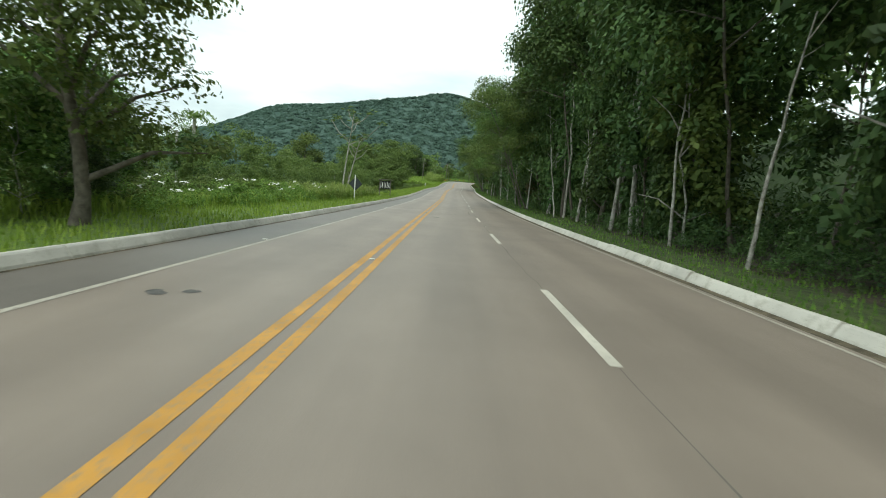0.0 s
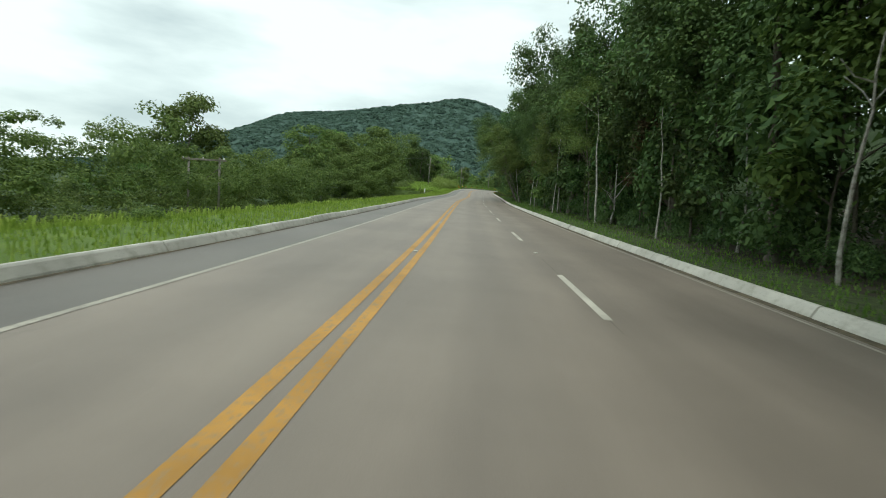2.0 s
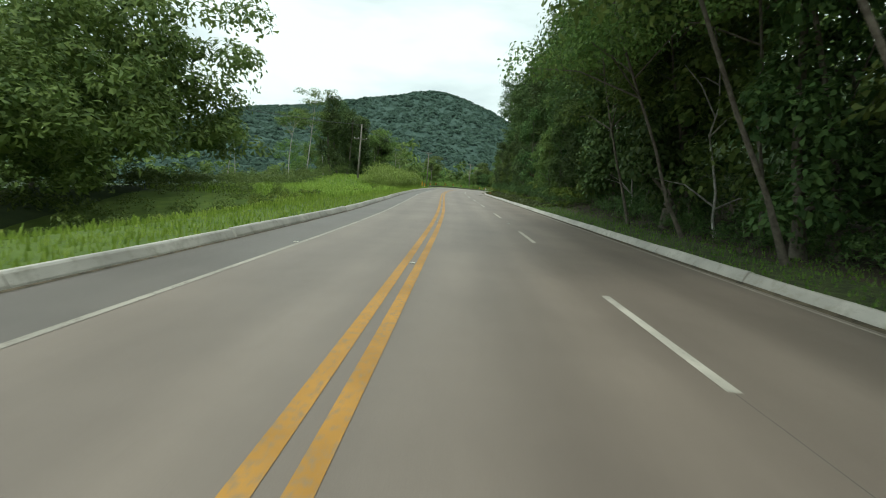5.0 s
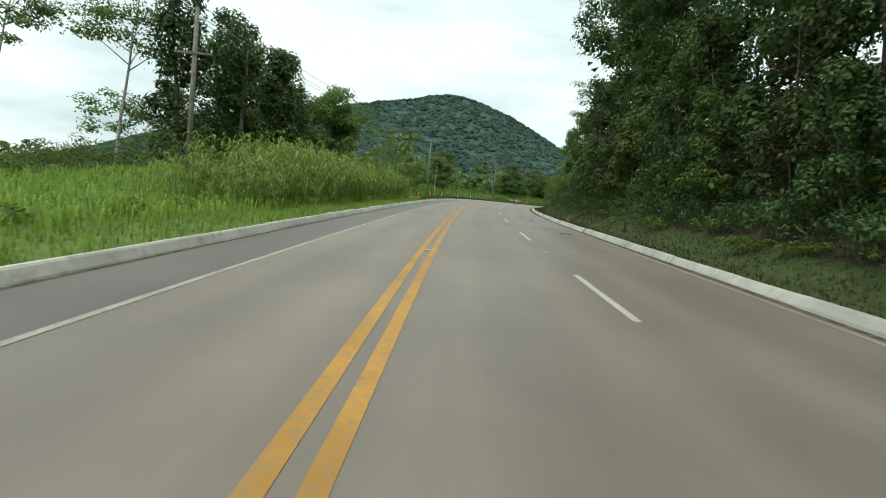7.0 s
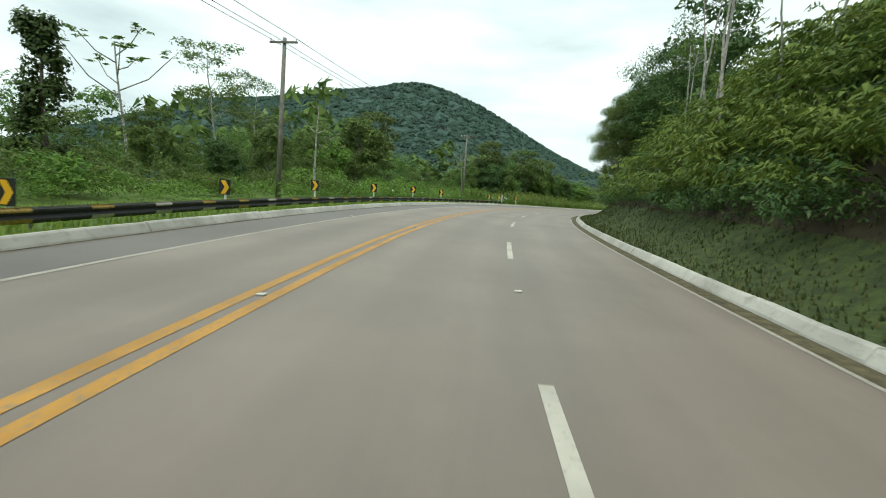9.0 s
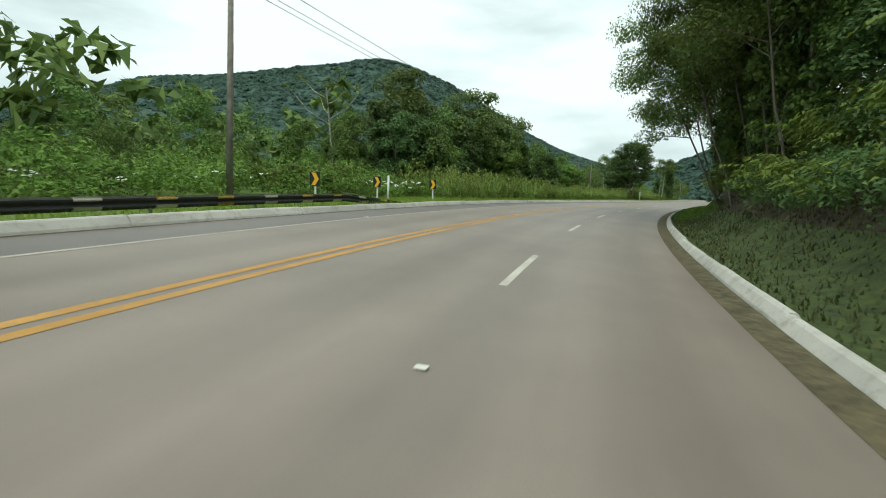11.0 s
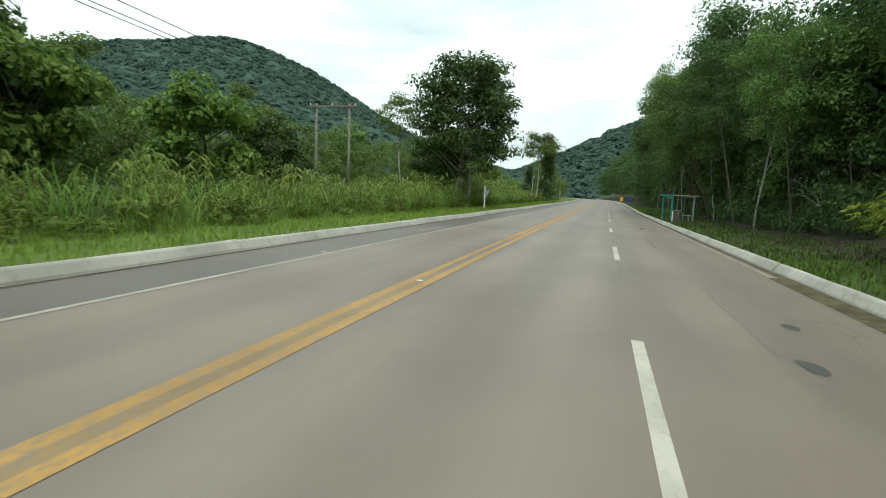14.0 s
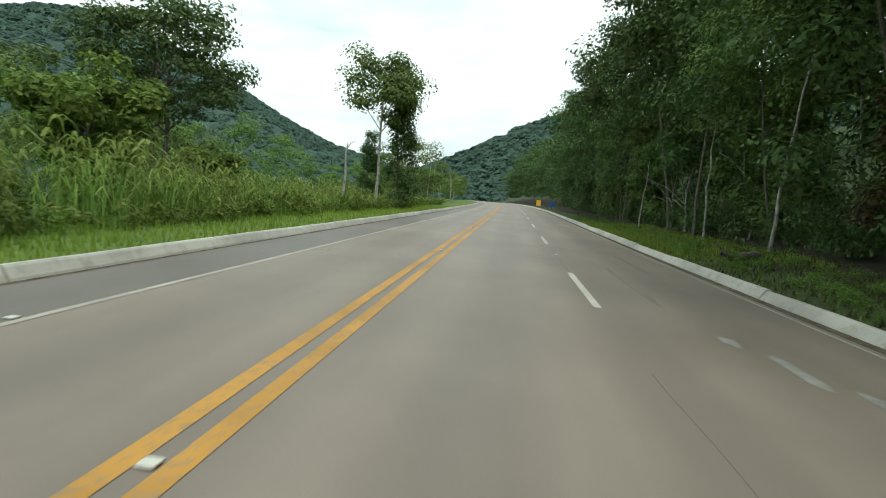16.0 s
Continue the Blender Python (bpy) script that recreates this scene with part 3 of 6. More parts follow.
def tree_shape(seed, height, clear, spread, trunk_r, puffs, per, leaf, lean=0.6, tops=1.0, fork=6, flat=0.75, column=False, core=14, broad=True, foot=0.05):
    """Trunk with limbs, and crown, of one tree, as verts and quads."""
    rng = np.random.default_rng(seed)
    n = 8
    way = unit(rng.normal(size=2)) * lean
    hs = np.linspace(0, height * 0.88, n)
    wob = np.cumsum(rng.normal(size=(n, 2)) * 0.12, 0)
    axis_pts = np.stack([way[0] * (hs / height) ** 1.5 * 2 + wob[:, 0], way[1] * (hs / height) ** 1.5 * 2 + wob[:, 1], hs - 0.3], 1)
    axis_pts[0, :2] *= 0
    rad = trunk_r * (1 - 0.8 * hs / height)
    rad[0] *= 1.5
    wood = [tube(axis_pts, rad, 8)]
    ends = []
    for k in range(fork):
        h = height * rng.uniform(clear, 0.86)
        base = np.array([np.interp(h, hs, axis_pts[:, c]) for c in range(3)])
        q = 2 * math.pi * (k / fork + rng.uniform(-0.1, 0.1))
        reach = spread * rng.uniform(0.55, 0.95) * (1.15 - 0.5 * (h / height - clear) / (1 - clear))
        tip = base + np.array([math.cos(q) * reach, math.sin(q) * reach, reach * rng.uniform(0.25, 0.8)])
        mid = (base + tip) / 2 + np.array([0, 0, reach * 0.12])
        r0 = trunk_r * 0.42 * (1.1 - h / height)
        wood.append(tube([base, mid, tip], [r0 + 0.02, r0 * 0.6 + 0.012, 0.012], 5))
        ends += [tip, (mid + tip) / 2]
    ends.append(axis_pts[-1] + np.array([0, 0, height * 0.06]))
    cs, fs, ls, ws = [], [], [], []
    mid_h = height * (clear + 1) / 2
    for k in range(puffs):
        if column and k >= fork:
            q, r, h = rng.uniform(0, 6.283), spread * math.sqrt(rng.uniform(0.1, 0.8)), rng.uniform(foot, 0.95)
            r *= 1.0 - 0.45 * h
            c = np.array([math.cos(q) * r, math.sin(q) * r, height * h])
        elif k < len(ends):
            c = ends[k]
        else:
            u = unit(rng.normal(size=3))
            c = np.array([axis_pts[-2][0] * 0.8, axis_pts[-2][1] * 0.8, mid_h]) + u * np.array([spread * 0.85, spread * 0.85, height * (1 - clear) * 0.46]) * rng.uniform(0.55, 1.0)
        rad = spread * rng.uniform(0.24, 0.42) * tops
        p, f = puff(c, rad, per, rng, flat)
        inner = unit(rng.normal(size=(core, 3)))
        cs += [p, c + inner * rad * 0.4 * np.array([1, 1, flat])]
        fs += [f, inner + np.array([0, 0, 0.3])]
        ls.append(np.concatenate([np.full(per, leaf), np.full(core, min(rad * 0.5, leaf * 1.15))]))
        ws.append(np.concatenate([np.full(per, leaf * 0.6), np.full(core, min(rad * 0.42, leaf * 0.95))]))
    return merge(wood), leaves(np.concatenate(cs), np.concatenate(fs), np.concatenate(ls), np.concatenate(ws), rng, 0.3, broad)


def make_tree(label, seed, bark, leaf_mat, **k):
    wood, crown = tree_shape(seed, **k)
    top = tagged(new("tree"), label, "tree")
    mesh_ob("trunk", *wood, bark, top, True)
    mesh_ob("crown", *crown, leaf_mat, top)
    return top


def copy_at(ob, m):
    """A copy of a plant at a pose that may hold a scale."""
    c = copy_thing(ob, m)
    c.matrix_basis = m
    return c


class Plants:
    """Some shapes of one kind, put down in turn."""
    def __init__(self, made, seed=1):
        self.made, self.fresh, self.rnd = made, set(range(len(made))), random.Random(seed)

    def put(self, s, o, size=1.0, tall=1.0, sink=0.05, which=None, rz=None, label="", lean=(0, 0)):
        k = self.rnd.randrange(len(self.made)) if which is None else which
        m = spot(s, o, self.rnd.uniform(0, 360) if rz is None else rz, size, sink, lean, tall)
        if k in self.fresh:
            self.fresh.discard(k)
            ob = self.made[k]
            ob.matrix_basis = m
        else:
            ob = copy_at(self.made[k], m)
        if label:
            ob["label"] = label
        return ob

    def end(self):
        for k in self.fresh:
            for o in (*self.made[k].children_recursive, self.made[k]):
                bpy.data.objects.remove(o)


DRAPE = Plants([make_tree("forest-edge tree hung with climbing leaves down to the ground", 11 + k, M_BARK_PALE if k % 2 else M_BARK, (M_LEAF, M_LEAF_DARK, M_LEAF_DARK, M_LEAF, M_LEAF_DARK)[k],
                          height=h, clear=0.05, spread=sp, trunk_r=0.06, puffs=34, per=110, leaf=0.29, lean=0.4, fork=8, flat=1.2, column=True, foot=0.2)
                for k, (h, sp) in enumerate([(9.5, 2.2), (11, 2.4), (8.5, 2.3), (7.5, 2.5), (12, 2.5)])], 2)
DRY = Plants([make_tree("forest-edge tree hung with dry brown creepers", 17, M_BARK, M_LEAF_DRY, height=9, clear=0.05, spread=1.9, trunk_r=0.06, puffs=28, per=80, leaf=0.24, lean=0.4, fork=8, flat=1.4, column=True, foot=0.3)], 7)
TALL = Plants([make_tree("tall forest tree with a pale trunk and dense crown", 21 + k, M_BARK, (M_LEAF_DARK, M_LEAF_DARK, M_LEAF, M_LEAF_DARK)[k],
                         height=h, clear=cl, spread=sp * 1.1, trunk_r=0.1, puffs=46, per=130, leaf=0.32, lean=0.7, fork=10, flat=0.95)
               for k, (h, cl, sp) in enumerate([(19, 0.3, 3.9), (21, 0.38, 4.2), (17, 0.28, 3.6), (22, 0.42, 4.0)])], 8)
LEANER = Plants([make_tree("tall forest tree leaning out over the carriageway", 27 + k, M_BARK, (M_LEAF, M_LEAF_DARK, M_LEAF)[k],
                           height=h, clear=cl, spread=sp, trunk_r=0.09, puffs=50, per=240, leaf=0.2, lean=0.7, fork=10, flat=0.9)
                 for k, (h, cl, sp) in enumerate([(19, 0.36, 4.1), (20, 0.4, 4.3), (17.5, 0.34, 3.9)])], 18)
BROAD = Plants([make_tree("broad-crowned green tree beyond the verge", 31 + k, M_BARK, (M_LEAF, M_LEAF_DARK, M_LEAF, M_LEAF_BRIGHT)[k % 4],
                          height=h, clear=cl, spread=sp, trunk_r=0.15, puffs=44, per=140, leaf=0.34, lean=0.7, fork=9)
                for k, (h, cl, sp) in enumerate([(10, 0.14, 3.6), (8.5, 0.1, 3.8), (12, 0.2, 4.0), (7.5, 0.1, 3.2)])], 3)
AIRY = Plants([make_tree("tall airy tree with a bare pale trunk and sparse crown", 51 + k, M_BARK_PALE, M_LEAF,
                         height=h, clear=cl, spread=sp, trunk_r=0.12, puffs=42, per=80, leaf=0.24, lean=0.9, fork=12, flat=0.5, core=5)
               for k, (h, cl, sp) in enumerate([(15, 0.45, 3.8), (13, 0.5, 3.0), (14, 0.6, 3.4)])], 4)
VINE = Plants([make_tree("dead tree smothered in dark climbing vines", 61 + k, M_BARK, M_LEAF_DARK,
                         height=h, clear=0.03, spread=sp, trunk_r=0.2, puffs=58, per=100, leaf=0.28, lean=0.2, fork=6, flat=1.3, tops=1.25, column=True)
               for k, (h, sp) in enumerate([(9.5, 1.5), (12, 2.0)])], 6)


def big_tree(label, seeds, bark, leaf_mat, **k):
    """A large tree of several stems that share one crown."""
    top = tagged(new("tree"), label, "tree")
    wood, crown = [], []
    for i, sd in enumerate(seeds):
        w, c = tree_shape(sd, **k)
        shift = np.array([0.35 * math.cos(2.1 * i), 0.35 * math.sin(2.1 * i), 0]) * (len(seeds) > 1)
        wood.append((w[0] + shift, w[1]))
        crown.append((c[0] + shift, c[1]))
    mesh_ob("trunk", *merge(wood), bark, top, True)
    mesh_ob("crown", *merge(crown), leaf_mat, top)
    return top


BIG = Plants([big_tree("large dark tree with several trunks beside the kerb", (401, 402, 403), M_BARK_PALE, M_LEAF_DARK, height=13.5, clear=0.16, spread=5.0, trunk_r=0.17, puffs=80, per=85, leaf=0.3, lean=1.2, fork=14, tops=0.72, flat=0.6),
              big_tree("wide flat-topped tree above the reeds", (411, 412), M_BARK, M_LEAF_DARK, height=15, clear=0.3, spread=6.0, trunk_r=0.2, puffs=60, per=95, leaf=0.3, lean=0.9, fork=14, tops=0.75, flat=0.45),
              big_tree("leafy tree with an ivy-covered trunk close to the kerb", (431,), M_BARK, M_LEAF, height=8.6, clear=0.14, spread=3.7, trunk_r=0.19, puffs=100, per=120, leaf=0.17, lean=0.4, fork=22, tops=0.72, flat=0.65, core=6),
              big_tree("tall tree with a bare trunk and umbrella crown", (421,), M_BARK_PALE, M_LEAF, height=13.4, clear=0.5, spread=4.0, trunk_r=0.16, puffs=60, per=140, leaf=0.28, lean=0.4, fork=12, flat=0.75)], 12)


def bare_tree(seed, height, r, lean, twigs):
    """Verts and quads of a thin pale stem with a few bare branches."""
    rng = np.random.default_rng(seed)
    hs = np.linspace(0, height, 8)
    pts = np.stack([lean * (hs / height) ** 1.3 + np.cumsum(rng.normal(size=8)) * 0.06, np.cumsum(rng.normal(size=8)) * 0.06, hs], 1)
    out = [tube(pts, r * (1 - 0.7 * np.linspace(0, 1, 8)), 7)]
    for k in range(twigs):
        h = height * rng.uniform(0.45, 0.95)
        b = np.array([np.interp(h, hs, pts[:, c]) for c in range(3)])
        q, ln = rng.uniform(0, 6.283), height * rng.uniform(0.1, 0.22)
        t = b + np.array([math.cos(q) * ln, math.sin(q) * ln, ln * rng.uniform(0.4, 1.2)])
        out.append(tube([b, (b + t) / 2 + rng.normal(size=3) * 0.08, t], [r * 0.35, r * 0.22, 0.012], 5))
    return merge(out)


def stem_thing(label, seed, height, r, lean, twigs):
    return tagged(mesh_ob("slim_tree", *bare_tree(seed, height, r, lean, twigs), M_BARK_PALE, None, True), label, "tree")


STEM = Plants([stem_thing("slim pale tree with a lichen-mottled stem and few twigs", 81 + k, h, r, ln, tw) for k, (h, r, ln, tw) in enumerate([(8, 0.075, 0.5, 2), (7, 0.062, -0.4, 1), (9, 0.085, 0.9, 2), (6, 0.068, -0.7, 3)])], 9)


def cecropia(label, seed, height, lean):
    """A thin pale stem, candelabra arms and umbrellas of big lobed leaves."""
    rng = np.random.default_rng(seed)
    top = tagged(new("cecropia_tree"), label, "tree")
    hs = np.linspace(0, height, 9)
    pts = np.stack([lean * (hs / height) ** 1.2, 0.1 * np.sin(hs * 0.7), hs], 1)
    wood, tips = [tube(pts, 0.11 * (1 - 0.65 * np.linspace(0, 1, 9)), 7)], [pts[-1]]
    for k in range(7):
        h = height * (0.62 + 0.33 * k / 7)
        b = np.array([np.interp(h, hs, pts[:, c]) for c in range(3)])
        q = k * 2.4 + rng.uniform(-0.3, 0.3)
        ln = height * rng.uniform(0.16, 0.3) * (1.3 - 0.5 * k / 7)
        t = b + np.array([math.cos(q) * ln, math.sin(q) * ln, ln * 0.75])
        m = b + (t - b) * 0.55 - np.array([0, 0, ln * 0.14])
        wood.append(tube([b, m, t], [0.05, 0.04, 0.025], 5))
        tips.append(t)
    mesh_ob("trunk", *merge(wood), M_BARK_PALE, top, True)
    cs, fs = [], []
    for t in tips:
        for k in range(rng.integers(5, 8)):
            q, r = rng.uniform(0, 6.283), rng.uniform(0.2, 0.75)
            c = t + np.array([math.cos(q) * r, math.sin(q) * r, rng.uniform(-0.2, 0.3)])
            for j in range(7):
                w = j / 7 * 6.283
                cs.append(c + 0.17 * np.array([math.cos(w), math.sin(w), -0.12]))
                fs.append(np.array([0.25 * math.cos(w), 0.25 * math.sin(w), 1.0]))
    mesh_ob("crown", *leaves(np.array(cs), np.array(fs), 0.36, 0.2, rng, 0.2), M_LEAF, top)
    return top


def bush_shape(seed, puffs, per, spread, height, leaf, narrow=0.5):
    rng = np.random.default_rng(seed)
    cs, fs = [], []
    for k in range(puffs):
        q, r = rng.uniform(0, 6.283), spread * math.sqrt(rng.uniform(0, 1))
        c = np.array([math.cos(q) * r, math.sin(q) * r, height * rng.uniform(0.15, 0.8) * (1 - 0.5 * r / spread)])
        p, f = puff(c, height * rng.uniform(0.25, 0.4), per, rng, 0.8)
        cs.append(p)
        fs.append(f)
    return leaves(np.concatenate(cs), np.concatenate(fs), leaf, leaf * narrow, rng)


def bush_thing(label, seed, mat, **k):
    return tagged(mesh_ob("bush", *bush_shape(seed, **k), mat), label, "bush")


BUSH = Plants([bush_thing("leafy green bush beside the road", 71 + k, (M_LEAF, M_LEAF_BRIGHT, M_LEAF_DARK)[k % 3], puffs=12, per=90, spread=1.3, height=1.9, leaf=0.2) for k in range(3)], 5)


def joined(name, shapes, places, mat, label, cat):
    """Many plants in one mesh: shapes at rows of (s, o, size, tall)."""
    rnd = np.random.default_rng(len(places) + 7)
    pieces = []
    for s, o, size, tall in places:
        v, f = shapes[rnd.integers(len(shapes))]
        q = rnd.uniform(0, 6.283)
        c, d = math.cos(q), math.sin(q)
        w = np.stack([v[:, 0] * c - v[:, 1] * d, v[:, 0] * d + v[:, 1] * c, v[:, 2] * tall], 1) * size
        pieces.append((w + land(s, o) - np.array([0, 0, 0.05]), f))
    return tagged(mesh_ob(name, *merge(pieces), mat), label, cat, kind="stuff")


rnd = random.Random(17)

# Right-hand forest: the edge trees one by one
def jit(a):
    return rnd.uniform(-a, a)


for s in np.arange(-6, 182, 5.2):
    DRAPE.put(s + jit(1), 12.3 + jit(0.8), rnd.uniform(0.8, 1.15), rnd.uniform(0.9, 1.15))
for s in np.arange(1.6, 182, 5.6):
    TALL.put(s + jit(1.5), 12.6 + jit(0.7), rnd.uniform(0.9, 1.1) * (0.68 if 74 < s < 130 else 1.0), rnd.uniform(0.95, 1.1), lean=(jit(3), rnd.uniform(-10, -3)))
for s in np.arange(184, 254, 5.2):
    DRAPE.put(s + jit(1), 12.6 + jit(0.8), rnd.uniform(0.8, 1.05), rnd.uniform(0.95, 1.2))
for s in np.arange(184, 252, 5.5):
    TALL.put(s + jit(1.5), 14.0 + jit(1.0), rnd.uniform(0.8, 0.95), rnd.uniform(0.9, 1.0), lean=(jit(3), rnd.uniform(-7, 0)))
for s in np.arange(304, 322, 6.0):
    DRAPE.put(s + jit(1), 18 + jit(1.5), rnd.uniform(0.3, 0.42), 0.8)
for s in (276, 297):
    AIRY.put(s + jit(2), 15.5 + jit(1.5), rnd.uniform(0.42, 0.55), 1.0, label="thin sparse tree on top of the roadside bank")
for s in np.arange(328, 376, 5.4):
    DRAPE.put(s + jit(1), 13.0 + jit(0.7), rnd.uniform(0.7, 1.0), rnd.uniform(0.9, 1.2))
for s in np.arange(338, 376, 4.0):
    DRAPE.put(s + jit(1), 11.7 + jit(0.4), rnd.uniform(0.6, 0.85), rnd.uniform(1.0, 1.3), lean=(0, rnd.uniform(-8, 0)), label="leafy tree hanging over the kerb from the bank")
for s in np.arange(376, 402, 3.6):
    DRAPE.put(s + jit(1), 12.6 + jit(0.8), rnd.uniform(0.46, 0.62), 1.0, which=0, lean=(0, -6), label="bright green bushy tree on the roadside bank")
    DRAPE.put(s + jit(1), 15.5 + jit(0.8), rnd.uniform(0.55, 0.8), 1.0, which=3, label="bushy tree on the roadside bank")
for s in np.arange(330, 376, 7.0):
    TALL.put(s + jit(1.5), 13.2 + jit(1.0), rnd.uniform(0.7, 0.9), rnd.uniform(0.9, 1.0), lean=(jit(3), rnd.uniform(-9, -2)))
for s in np.arange(404, 520, 3.6):
    DRAPE.put(s + jit(1), 15.6 + jit(1.0) - 1.6 * (s > 470), rnd.uniform(0.75, 1.1), rnd.uniform(0.9, 1.15))
for s in np.arange(406, 528, 6.0):
    TALL.put(s + jit(1.5), 15.6 + jit(1.2) - 1.6 * (s > 470), rnd.uniform(0.85, 1.05) * (0.66 if s < 436 else 1), rnd.uniform(0.9, 1.05), lean=(jit(3), rnd.uniform(-6, 0)))
for s, o, k in ((46, 11.4, 0), (56, 10.9, 1), (35, 12.2, 2), (41, 11.2, 0), (94, 11.6, 0), (108, 10.8, 1), (109, 11.4, 2), (151, 10.9, 0), (70, 11.3, 1),
                (82, 11.4, 0), (125, 11.2, 2), (133, 11.4, 1), (447, 11.2, 2), (462, 12.4, 3), (468, 12.0, 0), (440, 13.2, 1), (424, 12.6, 3), (480, 11.6, 2), (20, 11.6, 0), (14, 11.2, 1), (269, 13.2, 0), (292, 13.6, 1)):
    STEM.put(s, o - (0.9 if s < 182 else 0), rnd.uniform(0.8, 1.2))
for s, o, k, z in ((281, 12.4, 0, 1.15), (283, 12.9, 2, 1.2), (285.2, 12.6, 1, 1.25), (288, 13.1, 0, 1.1), (278.5, 13.4, 1, 1.0)):
    STEM.put(s, o, z, which=k, label="slim bare pale tree standing on the roadside bank")
for s, o, k, z in ((28.5, 11.0, 0, 1.75), (26, 11.2, 0, 1.6), (37, 11.1, 0, 1.6), (47.5, 11.2, 1, 1.4), (27.2, 12.2, 3, 1.3), (41, 11.0, 1, 1.8), (50, 11.1, 1, 1.5), (31, 12.4, 1, 1.5)):
    STEM.put(s, o, z, which=k, label="slim forest-edge tree with a mottled pale trunk")

for s, o, z, ln, k in ((341, 11.0, 0.78, -17, 0), (346, 10.8, 0.8, -23, 2), (352, 11.0, 0.8, -15, 0), (359, 11.2, 0.82, -11, 0), (364, 11.4, 0.8, -9, 2), (338, 12.2, 0.85, -11, 2), (343, 12.4, 0.9, -12, 0), (349, 12.4, 0.9, -12, 1), (355, 12.6, 0.85, -10, 2), (334, 12.0, 0.8, -9, 0), 
                       (54, 10.3, 0.8, -22, 0), (60, 10.4, 0.86, -22, 2), (66, 11.0, 0.85, -14, 1), (97, 11.4, 0.6, -7, 0), (110, 11.6, 0.6, -8, 2), (121, 11.6, 0.64, -9, 1),
                       (146, 10.5, 0.82, -23, 2), (152, 10.2, 0.86, -25, 0), (158, 10.4, 0.92, -21, 1), (165, 10.8, 0.9, -19, 3), (172, 11.0, 0.9, -14, 2), (443, 13.8, 0.9, -17, 2), (449, 13.8, 0.95, -17, 0), (456, 14.2, 0.9, -11, 1), (465, 14.4, 0.85, -8, 2), (432, 13.6, 0.75, -12, 1), (420, 13.8, 0.68, -10, 0)):
    LEANER.put(s, o - 0.5, z, 1.0, which=k % 3, lean=(jit(4), ln * 1.12))
for s in np.arange(1, 182, 10.6):
    VINE.put(s + jit(2), 11.9 + jit(0.5), rnd.uniform(0.85, 1.15), rnd.uniform(1.1, 1.45), which=1, label="forest-edge tree smothered in a column of climbing vines")
for s in np.arange(187, 257, 3.5):
    DRAPE.put(s + jit(0.8), 10.9 + jit(0.4), rnd.uniform(0.5, 0.72), rnd.uniform(1.0, 1.3), lean=(0, rnd.uniform(-8, 0)), which=rnd.choice((0, 2, 4)), label="bushy tree hanging over the kerb from the bank")
for s, o, z in ((133, 11.6, 0.95), (138, 11.8, 0.8), (146, 11.4, 0.7), (62, 11.8, 0.75), (88, 12.0, 0.8), (206, 11.6, 0.7), (219, 11.6, 0.65), (243, 11.2, 0.55), (351, 11.6, 0.7), (452, 13.8, 0.8), (458, 14.2, 0.7)):
    DRY.put(s, o, z)
for s, o, z in ((256, 12.0, 1.1), (257.6, 12.9, 1.25), (261, 12.6, 1.15)):
    STEM.put(s, o, z)
for s, o, z in ((259, 13.5, 0.66),):
    AIRY.put(s, o, z, 1.0, lean=(0, -6), label="thin sparse tree on top of the roadside bank")
# Woods behind, joined
rough_trees = [tree_shape(200 + k, 13, 0.06, 4.2, 0.2, 26, 60, 0.42, core=8, broad=False)[1] for k in range(4)]
back = [(s + jit(2), o + jit(1.5), rnd.uniform(0.9, 1.25) * (0.6 if 262 < s < 330 or 370 < s < 406 else 1.5), rnd.uniform(0.95, 1.15)) for o in (19.5,) for s in np.arange(-20, 680, 9.0) if not (260 < s < 322 or 368 < s < 408)]
back += [(s + jit(2), 15 + jit(1.5), rnd.uniform(0.9, 1.2), 1.1) for s in np.arange(522, 680, 6)]
fine_trees = [tree_shape(210 + k, 13, 0.04, 4.0, 0.2, 26, 130, 0.2, core=10, broad=False)[1] for k in range(4)]
second = [(s + jit(2), 15.4 + jit(0.8), rnd.uniform(1.35, 1.6), rnd.uniform(1.0, 1.15)) for s in [*np.arange(-16, 184, 6.2), *np.arange(333, 374, 5.0), *np.arange(436, 500, 5.0)]]
second += [(s + jit(2), 16.5 + jit(0.6), rnd.uniform(0.85, 1.05), 1.1) for s in np.arange(402, 436, 4.5)]
second += [(s + jit(2), 13.9 + jit(0.6), rnd.uniform(1.1, 1.35), 1.1) for s in np.arange(332, 374, 4.5)]
second += [(s + jit(2), 15.0 + jit(0.8), rnd.uniform(0.85, 1.1), 1.1) for s in np.arange(186, 250, 4.0)]
second += [(s + jit(1.2), o + jit(0.6), z * rnd.uniform(0.9, 1.1), rnd.uniform(1.1, 1.3)) for s in np.arange(4, 66, 5.0) for o, z in ((13.4, 1.2), (14.4, 1.5))]
joined("woods", fine_trees, second, M_LEAF_DARK, "dense dark green trees just inside the forest edge", "woods")
joined("woods", rough_trees, back, M_LEAF_DARK, "dense dark green woods behind the forest edge", "woods")
